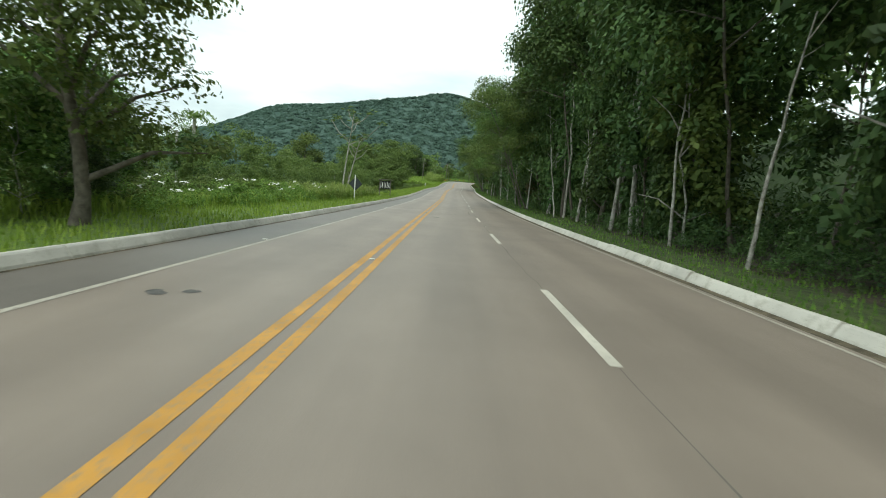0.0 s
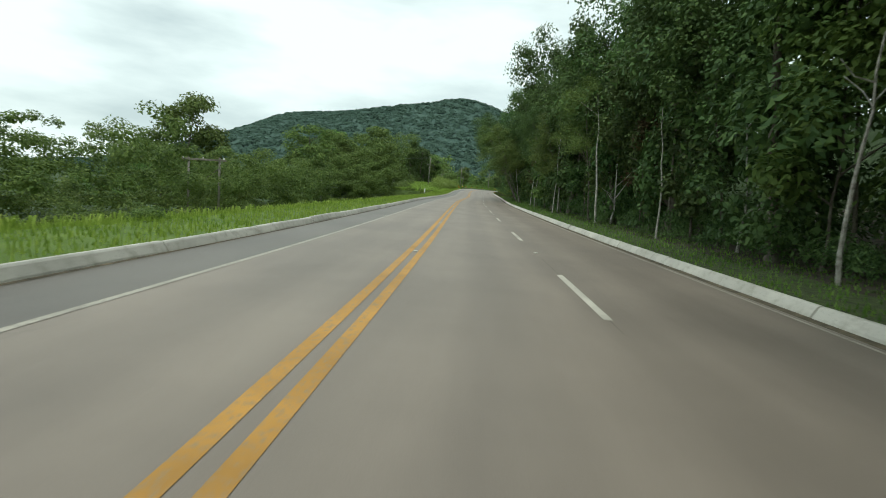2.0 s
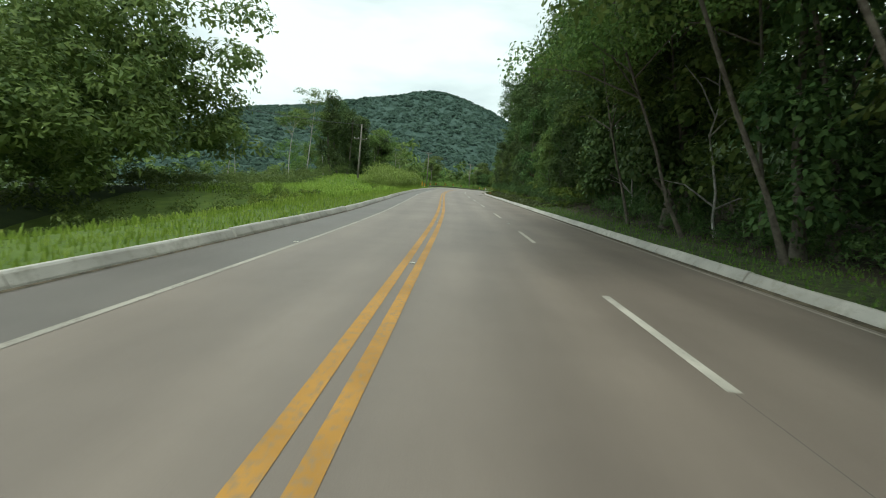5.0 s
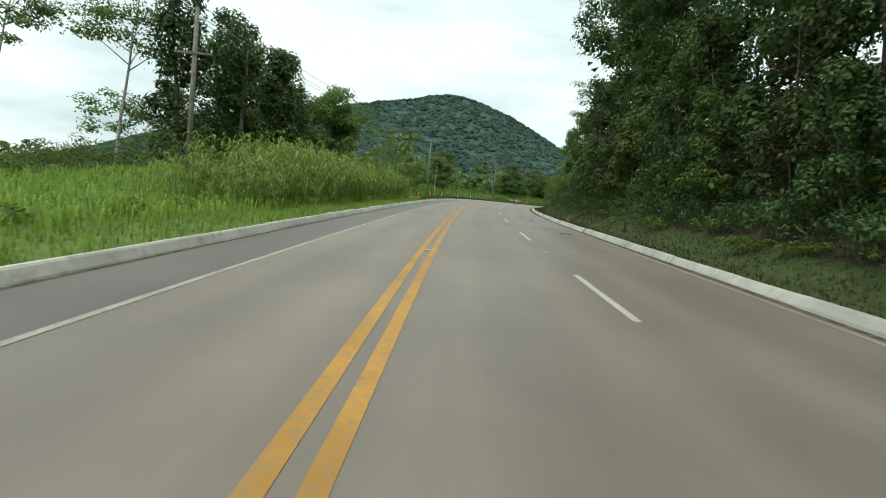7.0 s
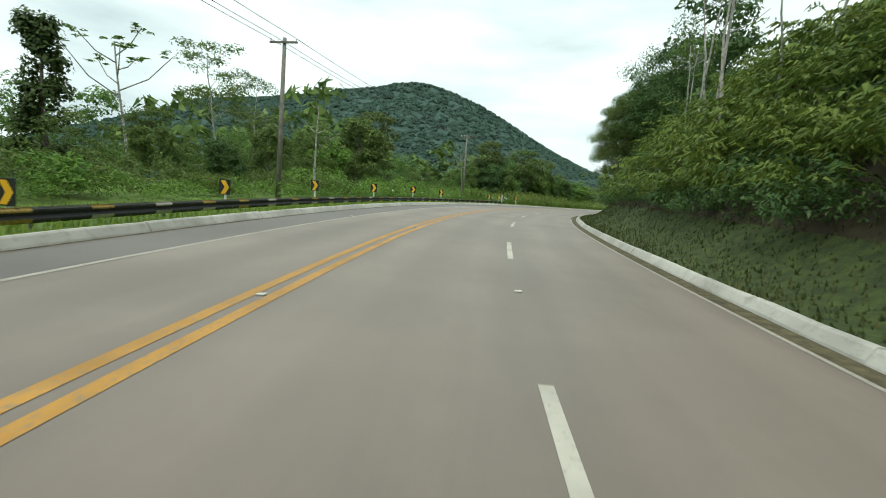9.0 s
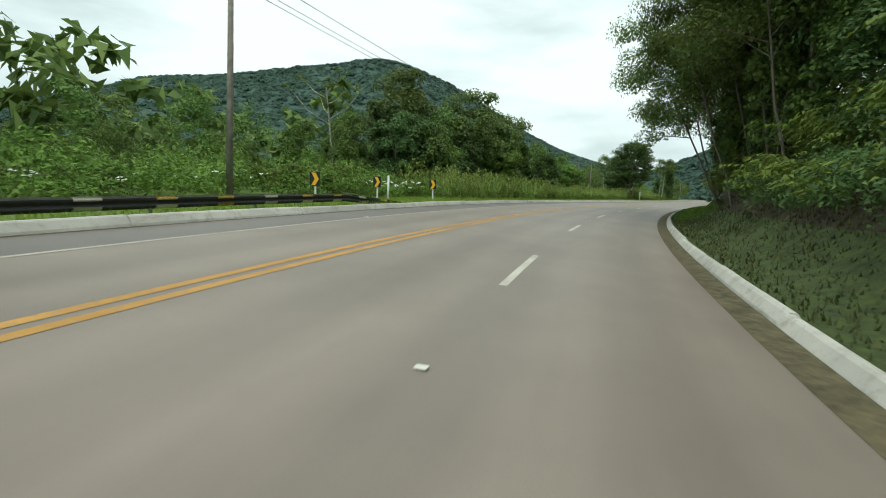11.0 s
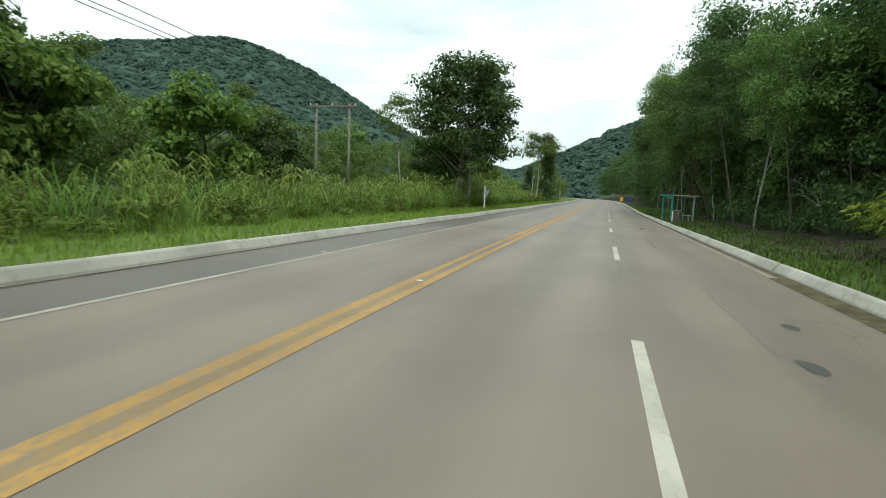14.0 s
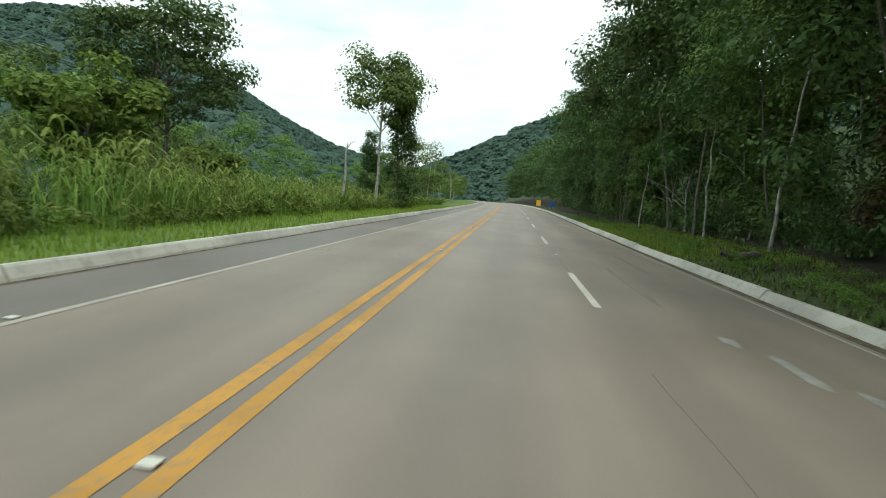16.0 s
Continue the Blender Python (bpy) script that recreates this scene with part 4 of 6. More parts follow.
# Undergrowth on the right
low = [bush_shape(300 + k, 9, 72, 1.3, 1.7, 0.155) for k in range(4)]
under = [(s + jit(0.6), o + jit(0.5), rnd.uniform(0.4, 0.85) * (1.0 if o < 12 else 1.5), rnd.uniform(0.8, 1.5))
         for s in np.arange(-8, 182, 2.4) for o in (11.7, 12.7, 13.8)]
under += [(s + jit(0.6), o + jit(0.7), rnd.uniform(0.6, 1.2), rnd.uniform(0.9, 1.8)) for s in np.arange(404, 540, 2.0) for o in (14.2, 15.8)]
inner = [(s + jit(1.0), 15.5 + jit(0.8), rnd.uniform(1.6, 2.4), rnd.uniform(0.9, 1.3)) for s in np.arange(-16, 560, 4.5) if not (258 < s < 326 or 374 < s < 404)]
inner += [(s + jit(1.0), 18.6 + jit(0.8), rnd.uniform(2.0, 2.6), rnd.uniform(1.0, 1.3)) for s in [*np.arange(-10, 184, 6.0), *np.arange(406, 520, 6.0)]]
joined("undergrowth", [bush_shape(310 + k, 10, 80, 1.3, 1.7, 0.12) for k in range(3)], inner, M_LEAF_DARK, "tall dark undergrowth inside the forest edge", "undergrowth")
# Dark-leaved bushes along the bank, also standing in for its shaded undercut
under += [(s + jit(0.8), o + jit(0.5), rnd.uniform(0.7, 1.2), rnd.uniform(0.8, 1.3)) for s in np.arange(186, 332, 2.6) for o in (11.0, 12.6, 14.2)]
under += [(s + jit(0.6), 10.5 + jit(0.4), rnd.uniform(0.55, 1.0), rnd.uniform(0.9, 1.4)) for s in np.arange(188, 332, 1.9)]
joined("undergrowth", low, under, M_LEAF_DARK, "tangled dark undergrowth at the forest edge", "undergrowth")
tuft = [bush_shape(370 + k, 4, 26, 0.7, 0.8, 0.18, 0.4) for k in range(4)]
foot = [(s + jit(0.6), o + jit(0.4), rnd.uniform(0.5, 1.1), rnd.uniform(0.6, 1.2)) for s in np.arange(184, 404, 2.6) for o in (10.6,)]
foot += [(s + jit(0.6), o + jit(0.5), rnd.uniform(0.3, 0.7), rnd.uniform(0.5, 1.0)) for s in np.arange(-6, 182, 1.6) for o in (10.4,)]
foot += [(s + jit(0.6), o + jit(0.9), rnd.uniform(0.3, 0.7), rnd.uniform(0.5, 1.0)) for s in np.arange(404, 520, 1.4) for o in (10.5, 12.0, 13.2)]
joined("bank_weeds", tuft, foot, M_LEAF_DARK, "low leafy weeds and litter at the foot of the bank", "weeds")
# Hanging greenery on the cutting
def spray_shape(seed, stems, per, reach, height, leaf):
    """Arching stems, each with two rows of narrow drooping leaflets."""
    rng = np.random.default_rng(seed)
    q, up, ln = rng.uniform(0, 6.283, stems), rng.uniform(0.5, 1.0, stems) * height, rng.uniform(0.6, 1.15, stems) * reach
    start = rng.normal(size=(stems, 3)) * np.array([0.45, 0.45, 0.0]) + np.array([0, 0, 0.1])
    d = np.stack([np.cos(q), np.sin(q), 0 * q], 1)
    w = np.stack([-d[:, 1], d[:, 0], 0 * q], 1)
    t = np.sort(rng.uniform(0.12, 1.0, (stems, per)), 1)[..., None]
    rib = start[:, None] + d[:, None] * ln[:, None, None] * t + np.array([0, 0, 1.0]) * (up[:, None, None] * 1.9 * t - up[:, None, None] * 1.35 * t * t)
    flip = rng.choice((-1.0, 1.0), (stems, per))[..., None]
    c = rib + w[:, None] * flip * leaf * 0.45 - np.array([0, 0, leaf * 0.15])
    along = unit(w[:, None] * flip + d[:, None] * 0.7 + np.array([0, 0, -0.75]) + rng.normal(size=c.shape) * 0.25)
    side = unit(np.cross(along, np.array([0, 0, 1.0]) + rng.normal(size=c.shape) * 0.5))
    s = leaf * rng.uniform(0.7, 1.3, (stems, per, 1))
    v = np.stack([c - along * s * 0.4 - side * s * 0.17, c - along * s * 0.4 + side * s * 0.17, c + along * s * 0.65], 2)
    return v.reshape(-1, 3), np.arange(3 * stems * per).reshape(-1, 3)


fern = [spray_shape(330 + k, 32, 28, 1.5, 1.7, 0.2) for k in range(4)]
cut = [(s + jit(0.8), o + jit(0.5), rnd.uniform(0.7, 1.3), rnd.uniform(0.8, 1.3)) for s in np.arange(260, 332, 2.3) for o in (10.9, 12.2, 13.5, 15.0, 16.6)]
cut += [(s + jit(0.8), o + jit(0.5), rnd.uniform(0.6, 1.2), rnd.uniform(0.8, 1.3)) for s in np.arange(186, 262, 2.8) for o in (11.6, 12.9)]
cut += [(s + jit(0.8), o + jit(0.4), rnd.uniform(1.0, 1.6), rnd.uniform(0.9, 1.3)) for s in np.arange(258, 284, 2.2) for o in (11.5, 13, 14.5, 16, 17.5)]
cut += [(s + jit(0.8), 9.9 + jit(0.4), rnd.uniform(0.3, 0.55), rnd.uniform(0.8, 1.2)) for s in np.arange(186, 262, 3.2)]
cut += [(s + jit(0.8), o + jit(0.5), rnd.uniform(0.6, 1.2), rnd.uniform(0.8, 1.3)) for s in np.arange(333, 374, 2.4) for o in (11.4, 12.8)]
lime = [(s + jit(0.8), o + jit(0.5), rnd.uniform(0.8, 1.35), rnd.uniform(0.9, 1.4)) for s in np.arange(372, 406, 1.9) for o in (11.3, 12.5, 13.8)]
joined("bank_greenery", fern, lime, M_LIME, "lime green feathery plants hanging over the bank", "undergrowth")
joined("bank_greenery", fern, cut, M_FERN, "feathery green plants hanging over the roadside bank", "undergrowth")

# Left-hand side
BIG.put(11.6, -7.3, 1.0, 1.0, which=2)
for s, o, z, k in ((17, -12, 0.56, 0), (22, -15, 0.5, 2), (28, -18, 0.55, 0), (34, -23, 0.6, 2), (9, -13, 0.66, 1), (6, -18, 0.7, 2), (40, -28, 0.45, 0), (30, -28, 0.45, 2)):
    BROAD.put(s, o, z, which=k)
mid_trees = [tree_shape(230 + k, 9.5, 0.08, 3.7, 0.2, 24, 96, 0.31, core=8, broad=False)[1] for k in range(4)]
belt = [(s + jit(2), o + jit(2.0), rnd.uniform(0.48, 0.68) * (1.0 if s < 72 else 1.12), rnd.uniform(0.85, 1.1)) for s in np.arange(46, 114, 4.0) for o in (-20, -26)]
belt += [(s + jit(1.5), o + jit(1.6), rnd.uniform(0.8, 1.2) * np.interp(s, [112, 136, 154, 163, 172, 190], [0.68, 0.76, 0.74, 0.98, 1.3, 1.45]), rnd.uniform(0.85, 1.1))
         for s in np.arange(112, 190, 3.8) for o in (-20.5, -25, -30, -35) if not (134 < s < 153 and o > -28)]
belt += [(s + jit(2), o + jit(2), rnd.uniform(0.8, 1.2) * 0.6, rnd.uniform(0.85, 1.1)) for s in np.arange(-12, 44, 5) for o in (-24, -31)]
belt += [(s + jit(1.5), -27 + jit(3), rnd.uniform(0.75, 1.1) * (1 if s < 262 else 0.85 if s < 276 else 0.45), 1.0) for s in np.arange(246, 290, 4.5)]
belt += [(s + jit(1.5), o + jit(3), rnd.uniform(0.55, 0.85) * (1.0 if s < 326 else 0.6), 1.0) for s in np.arange(304, 345, 4.6) for o in (-22, -31)]
belt += [(s + jit(1.5), o + jit(2), rnd.uniform(0.34, 0.48), 1.0) for s in np.arange(280, 304, 4.6) for o in (-21, -29)]
belt += [(s + jit(1.5), -24 + jit(2.5), rnd.uniform(0.6, 0.9), 1.0) for s in np.arange(400, 470, 5.0)]
belt += [(s + jit(2), o + jit(2.5), rnd.uniform(0.9, 1.25), 1.0) for s in np.arange(392, 500, 6.0) for o in (-33, -41)]
belt += [(s + jit(2), -12.5 + jit(2.5), rnd.uniform(0.6, 1.0), 1.0) for s in np.arange(494, 640, 6)]
joined("scrub_woods", mid_trees, belt, M_LEAF, "belt of small green trees beyond the open verge", "woods")
for s, o, z, k in ((119.5, -35.5, 1.28, 2), (121.0, -39.0, 1.1, 0), (151.6, -31.0, 1.26, 2), (147.8, -32.0, 0.98, 0), (188, -36, 1.25, 2), (176, -31, 1.2, 0)):
    BROAD.put(s, o, z, which=k, label="tall leafy tree standing over the roadside scrub")
for s, o, z, k in ((147, -43, 0.8, 1),):
    AIRY.put(s, o, z, which=k)
for s, o, z in ((12.5, -9.3, 0.5), (15, -10, 0.55), (10.3, -8.7, 0.4), (13.6, -8.4, 0.3), (10, -10.2, 0.5), (14.5, -11.2, 0.45), (18.5, -11, 0.4), (23, -13, 0.5), (27, -12.6, 0.35), (31, -15, 0.5), (16, -15, 0.6), (25, -17.5, 0.6)):
    DRAPE.put(s, o, z, 0.9, label="bushy young tree tangled with creepers")
for s, o in ((352, -14.6), (357, -14), (362, -13.6), (368, -14), (373, -14.6), (379, -15.4)):
    BROAD.put(s, o - 2.0, rnd.uniform(0.75, 0.9), 1.05)
for s, o, z in ((349, -15.5, 0.8), (353, -14.5, 0.9), (357, -16, 1.0), (361, -14.5, 0.95), (365, -15.5, 0.95), (370, -14.5, 0.85), (352, -19, 1.05), (358, -19.5, 1.1), (375, -16, 0.8), (382, -12, 0.78), (386, -12.6, 0.84), (384, -14.5, 0.92), (380, -13.5, 0.9), (388.5, -15, 0.8)):
    DRAPE.put(s, o, z, 1.0, which=(0, 2, 3)[int(s) % 3], label="vine-smothered green tree behind the reeds")
for s, o, z in ((344, -17.5, 0.62), (348, -21, 0.8), (342, -21, 0.6), (346.5, -18.5, 0.75)):
    DRAPE.put(s, o, z, 1.0, which=(0, 2)[int(s) % 2], label="vine-smothered green tree behind the reeds")
CEC = [cecropia("slender pale cecropia with big lobed leaves", 1, 9.2, 0.9), cecropia("leaning young cecropia with drooping leaves", 2, 6.5, 1.6)]
CEC[0].matrix_basis = spot(56.1, -11.0, 20)
CEC[1].matrix_basis = spot(56.5, -10.7, -15)
for s, o, k, z in ((290, -27, 0, 1.15), (308, -21, 1, 1.0), (346, -20, 0, 1.0)):
    c = copy_at(CEC[k], spot(s, o, rnd.uniform(0, 360), z))
for s, o, k, z in ((239, -27, 0, 1.12), (229, -27, 2, 0.85), (246, -26, 1, 0.85), (297, -25, 0, 0.9), (222, -34, 1, 0.8), (231, -37, 1, 0.75), (267, -17, 2, 0.9), (272, -22, 0, 0.95), (305, -28, 0, 0.85), (429, -15, 1, 0.8)):
    AIRY.put(s, o, z, which=k)
for s, o, k, z in ((241, -23, 1, 1.25), (246, -21, 1, 1.15), (252, -20, 0, 1.4), (257, -21, 1, 1.05), (249, -24, 1, 1.3), (283, -25.5, 0, 1.05), (264, -18, 1, 0.9), (483.5, -7.8, 1, 0.8), (488, -12, 1, 0.6)):
    VINE.put(s, o, z, which=k)
for s, o, z in ((262, -19, 1.0), (265, -23, 1.0), (254, -24, 1.1), (260, -25, 1.0)):
    BROAD.put(s, o, z, 1.1, which=2)
for s in np.arange(354, 402, 3.8):
    BROAD.put(s + jit(1.5), -17.5 + jit(2.5), rnd.uniform(0.75, 1.0) * (0.6 if s > 380 else 1.0))
for s, o, z, k in ((364, -15.5, 1.0, 2), (370, -16, 1.05, 0), (376, -17, 0.8, 0), (384, -19, 0.65, 0), (356, -19, 1.05, 2), (300, -22, 0.62, 0), (306, -20, 0.75, 3), (292, -20.5, 0.48, 1), (314, -21, 0.95, 0), (288, -23, 0.46, 2), (320, -23, 0.95, 2), (448, -16, 0.9, 1), (441, -15, 0.8, 3), (436, -14, 0.8, 1), (462, -19, 0.8, 3), (394, -14, 0.92, 3), (398.5, -15, 0.85, 3), (407, -16.5, 0.85, 3), (396, -17, 0.9, 1), (414, -18, 0.7, 1), (466, -14, 0.5, 3), (457, -14.5, 0.8, 3), (461, -16.5, 0.75, 3)):
    BROAD.put(s, o, z, which=k)
BIG.put(429.6, -9.3, 1.0, 1.0, which=0)
BIG.put(469.5, -20.5, 0.9, 1.0, which=1, label="wide flat-topped tree above the reeds")
BIG.put(481, -9.4, 0.95, 1.0, which=3, lean=(0, 7))
for s in np.arange(492, 560, 7):
    STEM.put(s + 3, -10.2 + jit(0.8), rnd.uniform(0.7, 1.0))
bk2 = [(s + jit(3), o + jit(3), rnd.uniform(0.5, 0.85) * (0.6 if 40 < s < 190 else 1), rnd.uniform(0.8, 1.1)) for o in (-34,) for s in np.arange(-20, 720, 7.0)
       if not (o > -60 and 190 < s < 246)]
far_trees = [tree_shape(240 + k, 9, 0.1, 4.4, 0.2, 16, 16, 1.2, core=0, broad=False)[1] for k in range(4)]
deep = [(s + jit(4), o + jit(4), rnd.uniform(0.7, 1.1), rnd.uniform(0.8, 1.1)) for o in (-50, -66) for s in np.arange(-20, 640, 12.0)]
deep += [(s + jit(4), o + jit(4), rnd.uniform(1.2, 1.7), rnd.uniform(0.9, 1.2)) for o in (-42, -56, -72, -90) for s in np.arange(316, 420, 8.0)]
deep += [(s + jit(4), o + jit(4), rnd.uniform(1.0, 1.5), rnd.uniform(0.9, 1.2)) for o in (33, 44) for s in np.arange(-20, 640, 12.0) if not 252 < s < 350]
joined("woods_deep", far_trees, deep, M_LEAF, "unbroken green woods away from the road", "woods")
joined("woods", rough_trees, bk2, M_LEAF, "green woods beyond the open roadside", "woods")
mid_l = [(s + jit(1.5), o + jit(1.2), rnd.uniform(0.6, 1.1), rnd.uniform(0.8, 1.2)) for s in np.arange(14, 50, 2.0) for o in (-11.5, -14)]
mid_l += [(s + jit(1.5), o + jit(1.5), rnd.uniform(1.2, 1.9), rnd.uniform(0.8, 1.1)) for s in np.arange(48, 186, 4.0) for o in (-22.5, -28.5) if not (134 < s < 153 and o < -25)]
mid_l += [(s + jit(1.5), o + jit(1.2), rnd.uniform(0.8, 1.4), rnd.uniform(0.8, 1.2)) for s in np.arange(184, 240, 3.0) for o in (-21, -24.5, -28)]
mid_l += [(s + jit(1.5), o + jit(1.2), rnd.uniform(0.5, 1.05) * (1.5 if 108 < s < 170 else 1.0), rnd.uniform(0.8, 1.2)) for s in np.arange(50, 185, 4.4) for o in (-12.4, -15, -18.5) if not (84 < s < 104 and o < -13)]
mid_l += [(s + jit(1.5), o + jit(1.5), rnd.uniform(0.6, 1.4), rnd.uniform(0.8, 1.2)) for s in np.arange(262, 345, 2.8) for o in (-13.5, -16.5, -19.5)]
mid_l += [(s + jit(1.5), o + jit(1.5), rnd.uniform(0.9, 1.7), rnd.uniform(0.8, 1.2)) for s in np.arange(345, 540, 3.6) for o in (-15.5, -19)]
lush = [(s + jit(1.2), o + jit(1.2), rnd.uniform(0.7, 1.0) * (-o) / 8, rnd.uniform(0.8, 1.1)) for s in np.arange(296, 350, 2.6) for o in (-11.2, -13.4, -16)]
lush += [(s + jit(0.8), o + jit(0.7), rnd.uniform(0.22, 0.4), rnd.uniform(0.7, 1.1)) for s in np.arange(446, 480, 1.5) for o in (9.0, 10.3, 11.6)]
lush += [(s + jit(1.0), o + jit(0.8), rnd.uniform(0.45, 0.8), rnd.uniform(0.8, 1.2)) for s in np.arange(16, 56, 1.5) for o in (-8.6, -9.8, -11)]
lush += [(s + jit(1.2), o + jit(1.0), rnd.uniform(0.5, 1.0), rnd.uniform(0.7, 1.1)) for s in np.arange(265, 300, 2.6) for o in (-11, -13)]
scrub = [bush_shape(380 + k, 9, 66, 1.3, 1.7, 0.16, 0.45) for k in range(4)]
joined("shrubs", scrub, lush, M_LEAF_BRIGHT, "lush bright green scrub behind the guardrail", "shrubs")
joined("shrubs", low, mid_l, M_LEAF, "loose green shrubs between verge and woods", "shrubs")
frng = np.random.default_rng(77)
fs_ = np.concatenate([frng.uniform(337, 352, 30), frng.uniform(16, 44, 34), frng.uniform(296, 330, 20)])
fo_ = np.concatenate([frng.uniform(-11.5, -9.6, 30), frng.uniform(-10.6, -8.4, 34), frng.uniform(-13, -10.5, 20)])
fc_ = land(fs_, fo_) + np.stack([0 * fs_, 0 * fs_, frng.uniform(0.7, 1.25, len(fs_))], 1)
fc_ = np.repeat(fc_, 5, 0) + frng.normal(size=(len(fs_) * 5, 3)) * np.array([0.07, 0.07, 0.03])
tagged(mesh_ob("flower_heads", *leaves(fc_, np.tile((0.0, -0.5, 1.0), (len(fc_), 1)), 0.11, 0.11, frng, 0.0, True), M_FLOWER), "small white flower heads over the shrubs", "flowers", kind="stuff")
for s, o, z in ((330, -11.5, 1.3), (336, -12.5, 1.5), (343, -13, 1.2), (322, -13, 1.0), (268, -12.5, 1.0), (273, -13.5, 1.2), (281, -13, 0.9), (25, -9.8, 0.8), (31, -10.2, 0.9), (72, -8.3, 0.35), (228, -9.2, 0.35), (209, -8.6, 0.3)):
    BUSH.put(s, o, z, which=1 if z > 0.4 else 0)


# ---- grass ----
def blades(name, places, heights, width, mat, label, seed, bend=0.5, joints=1):
    """Blades at world places: tapering bent strips."""
    rng = np.random.default_rng(seed)
    n = len(places)
    q = rng.uniform(0, 6.283, n)
    d = np.stack([np.cos(q), np.sin(q), np.zeros(n)], 1)
    side = np.stack([-d[:, 1], d[:, 0], np.zeros(n)], 1)
    w = (width * rng.uniform(0.6, 1.4, n))[:, None]
    h = heights[:, None]
    b = (bend * rng.uniform(0.2, 1.2, n))[:, None]
    up = np.array([0, 0, 1.0])
    if joints == 1:
        v = np.stack([places - side * w, places + side * w, places + up * h + d * h * b * 0.6], 1)
        return tagged(mesh_ob(name, v.reshape(-1, 3), np.arange(3 * n).reshape(n, 3), mat), label, "grass", kind="stuff")
    p1 = places + up * h * 0.55 + d * h * b * 0.15
    p2 = places + up * h * 0.92 + d * h * b * 0.5
    p3 = places + up * h * (1.0 - 0.25 * b) + d * h * b * 0.95
    v = np.stack([places - side * w * 0.7, places + side * w * 0.7, p1 + side * w, p1 - side * w, p2 + side * w * 0.7, p2 - side * w * 0.7, p3 + side * w * 0.12, p3 - side * w * 0.12], 1)
    a = np.arange(n)[:, None] * 8
    f = np.concatenate([a + np.array([0, 1, 2, 3]), a + np.array([3, 2, 4, 5]), a + np.array([5, 4, 6, 7])])
    return tagged(mesh_ob(name, v.reshape(-1, 3), f, mat), label, "grass", kind="stuff")


def scatter(n, s_a, s_b, o_a, o_b, seed):
    rng = np.random.default_rng(seed)
    s, o = rng.uniform(s_a, s_b, n), rng.uniform(min(o_a, o_b), max(o_a, o_b), n)
    return s, o, land(s, o), rng


s, o, p, rng = scatter(105000, -5, 500, KERB_L - KERB_W - 0.05, KERB_L - 5.5, 41)
blades("verge_grass", p, rng.uniform(0.08, 0.24, len(p)), 0.022, M_GRASS, "short bright green verge grass", 1)
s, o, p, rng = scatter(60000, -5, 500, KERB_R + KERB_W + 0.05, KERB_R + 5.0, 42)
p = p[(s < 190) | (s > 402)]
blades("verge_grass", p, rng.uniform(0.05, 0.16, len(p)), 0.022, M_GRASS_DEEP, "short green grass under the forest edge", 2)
s, o, p, rng = scatter(5000, 400, 458, KERB_R + KERB_W + 0.1, 12.5, 53)
blades("verge_grass", p, rng.uniform(0.06, 0.2, len(p)), 0.03, M_BANK_GRASS, "thin brownish green grass on the wide verge", 13, 0.8)
s, o, p, rng = scatter(26000, 188, 345, KERB_R + KERB_W + 0.1, 11.0, 52)
blades("bank_grass", p, rng.uniform(0.03, 0.16, len(p)), 0.03, M_BANK_GRASS, "rough brownish green grass at the foot of the bank", 12, 0.8)
s, o, p, rng = scatter(13000, 345, 404, KERB_R + KERB_W + 0.1, 10.6, 54)
blades("bank_grass", p, rng.uniform(0.04, 0.2, len(p)), 0.028, M_GRASS_DEEP, "rough green grass at the foot of the bank", 14, 0.8)
s, o, p, rng = scatter(6500, 458, 484, KERB_R + KERB_W + 0.1, 13.4, 49)
blades("verge_grass", p, rng.uniform(0.08, 0.26, len(p)), 0.03, M_GRASS, "bright creeping grass on the wide verge", 9)
s, o, p, rng = scatter(8000, 0, 182, -8.4, -11, 43)
blades("tall_grass", p, rng.uniform(0.25, 0.65, len(p)) * np.where(s < 60, 1.0, 0.6), 0.03, M_GRASS, "knee-high green grass at the back of the verge", 3, 0.7, 3)
s, o, p, rng = scatter(15000, 180, 262, -7.2, -22, 44)
blades("tall_grass", p, rng.uniform(0.2, 0.55, len(p)), 0.028, M_GRASS, "rough green grass on a low mound", 4, 0.8, 3)


def clumps(n, per, s_a, s_b, o_a, o_b, spread, seed):
    """Places of blades that stand in tufts, and each tuft's own vigour."""
    rng = np.random.default_rng(seed)
    s, o, g = rng.uniform(s_a, s_b, n), rng.uniform(min(o_a, o_b), max(o_a, o_b), n), rng.uniform(0.6, 1.1, n)
    s = np.repeat(s, per) + rng.normal(size=n * per) * spread
    o = np.minimum(np.repeat(o, per) + rng.normal(size=n * per) * spread, max(o_a, o_b) + 0.25)
    return s, o, land(s, o), np.repeat(g, per), rng


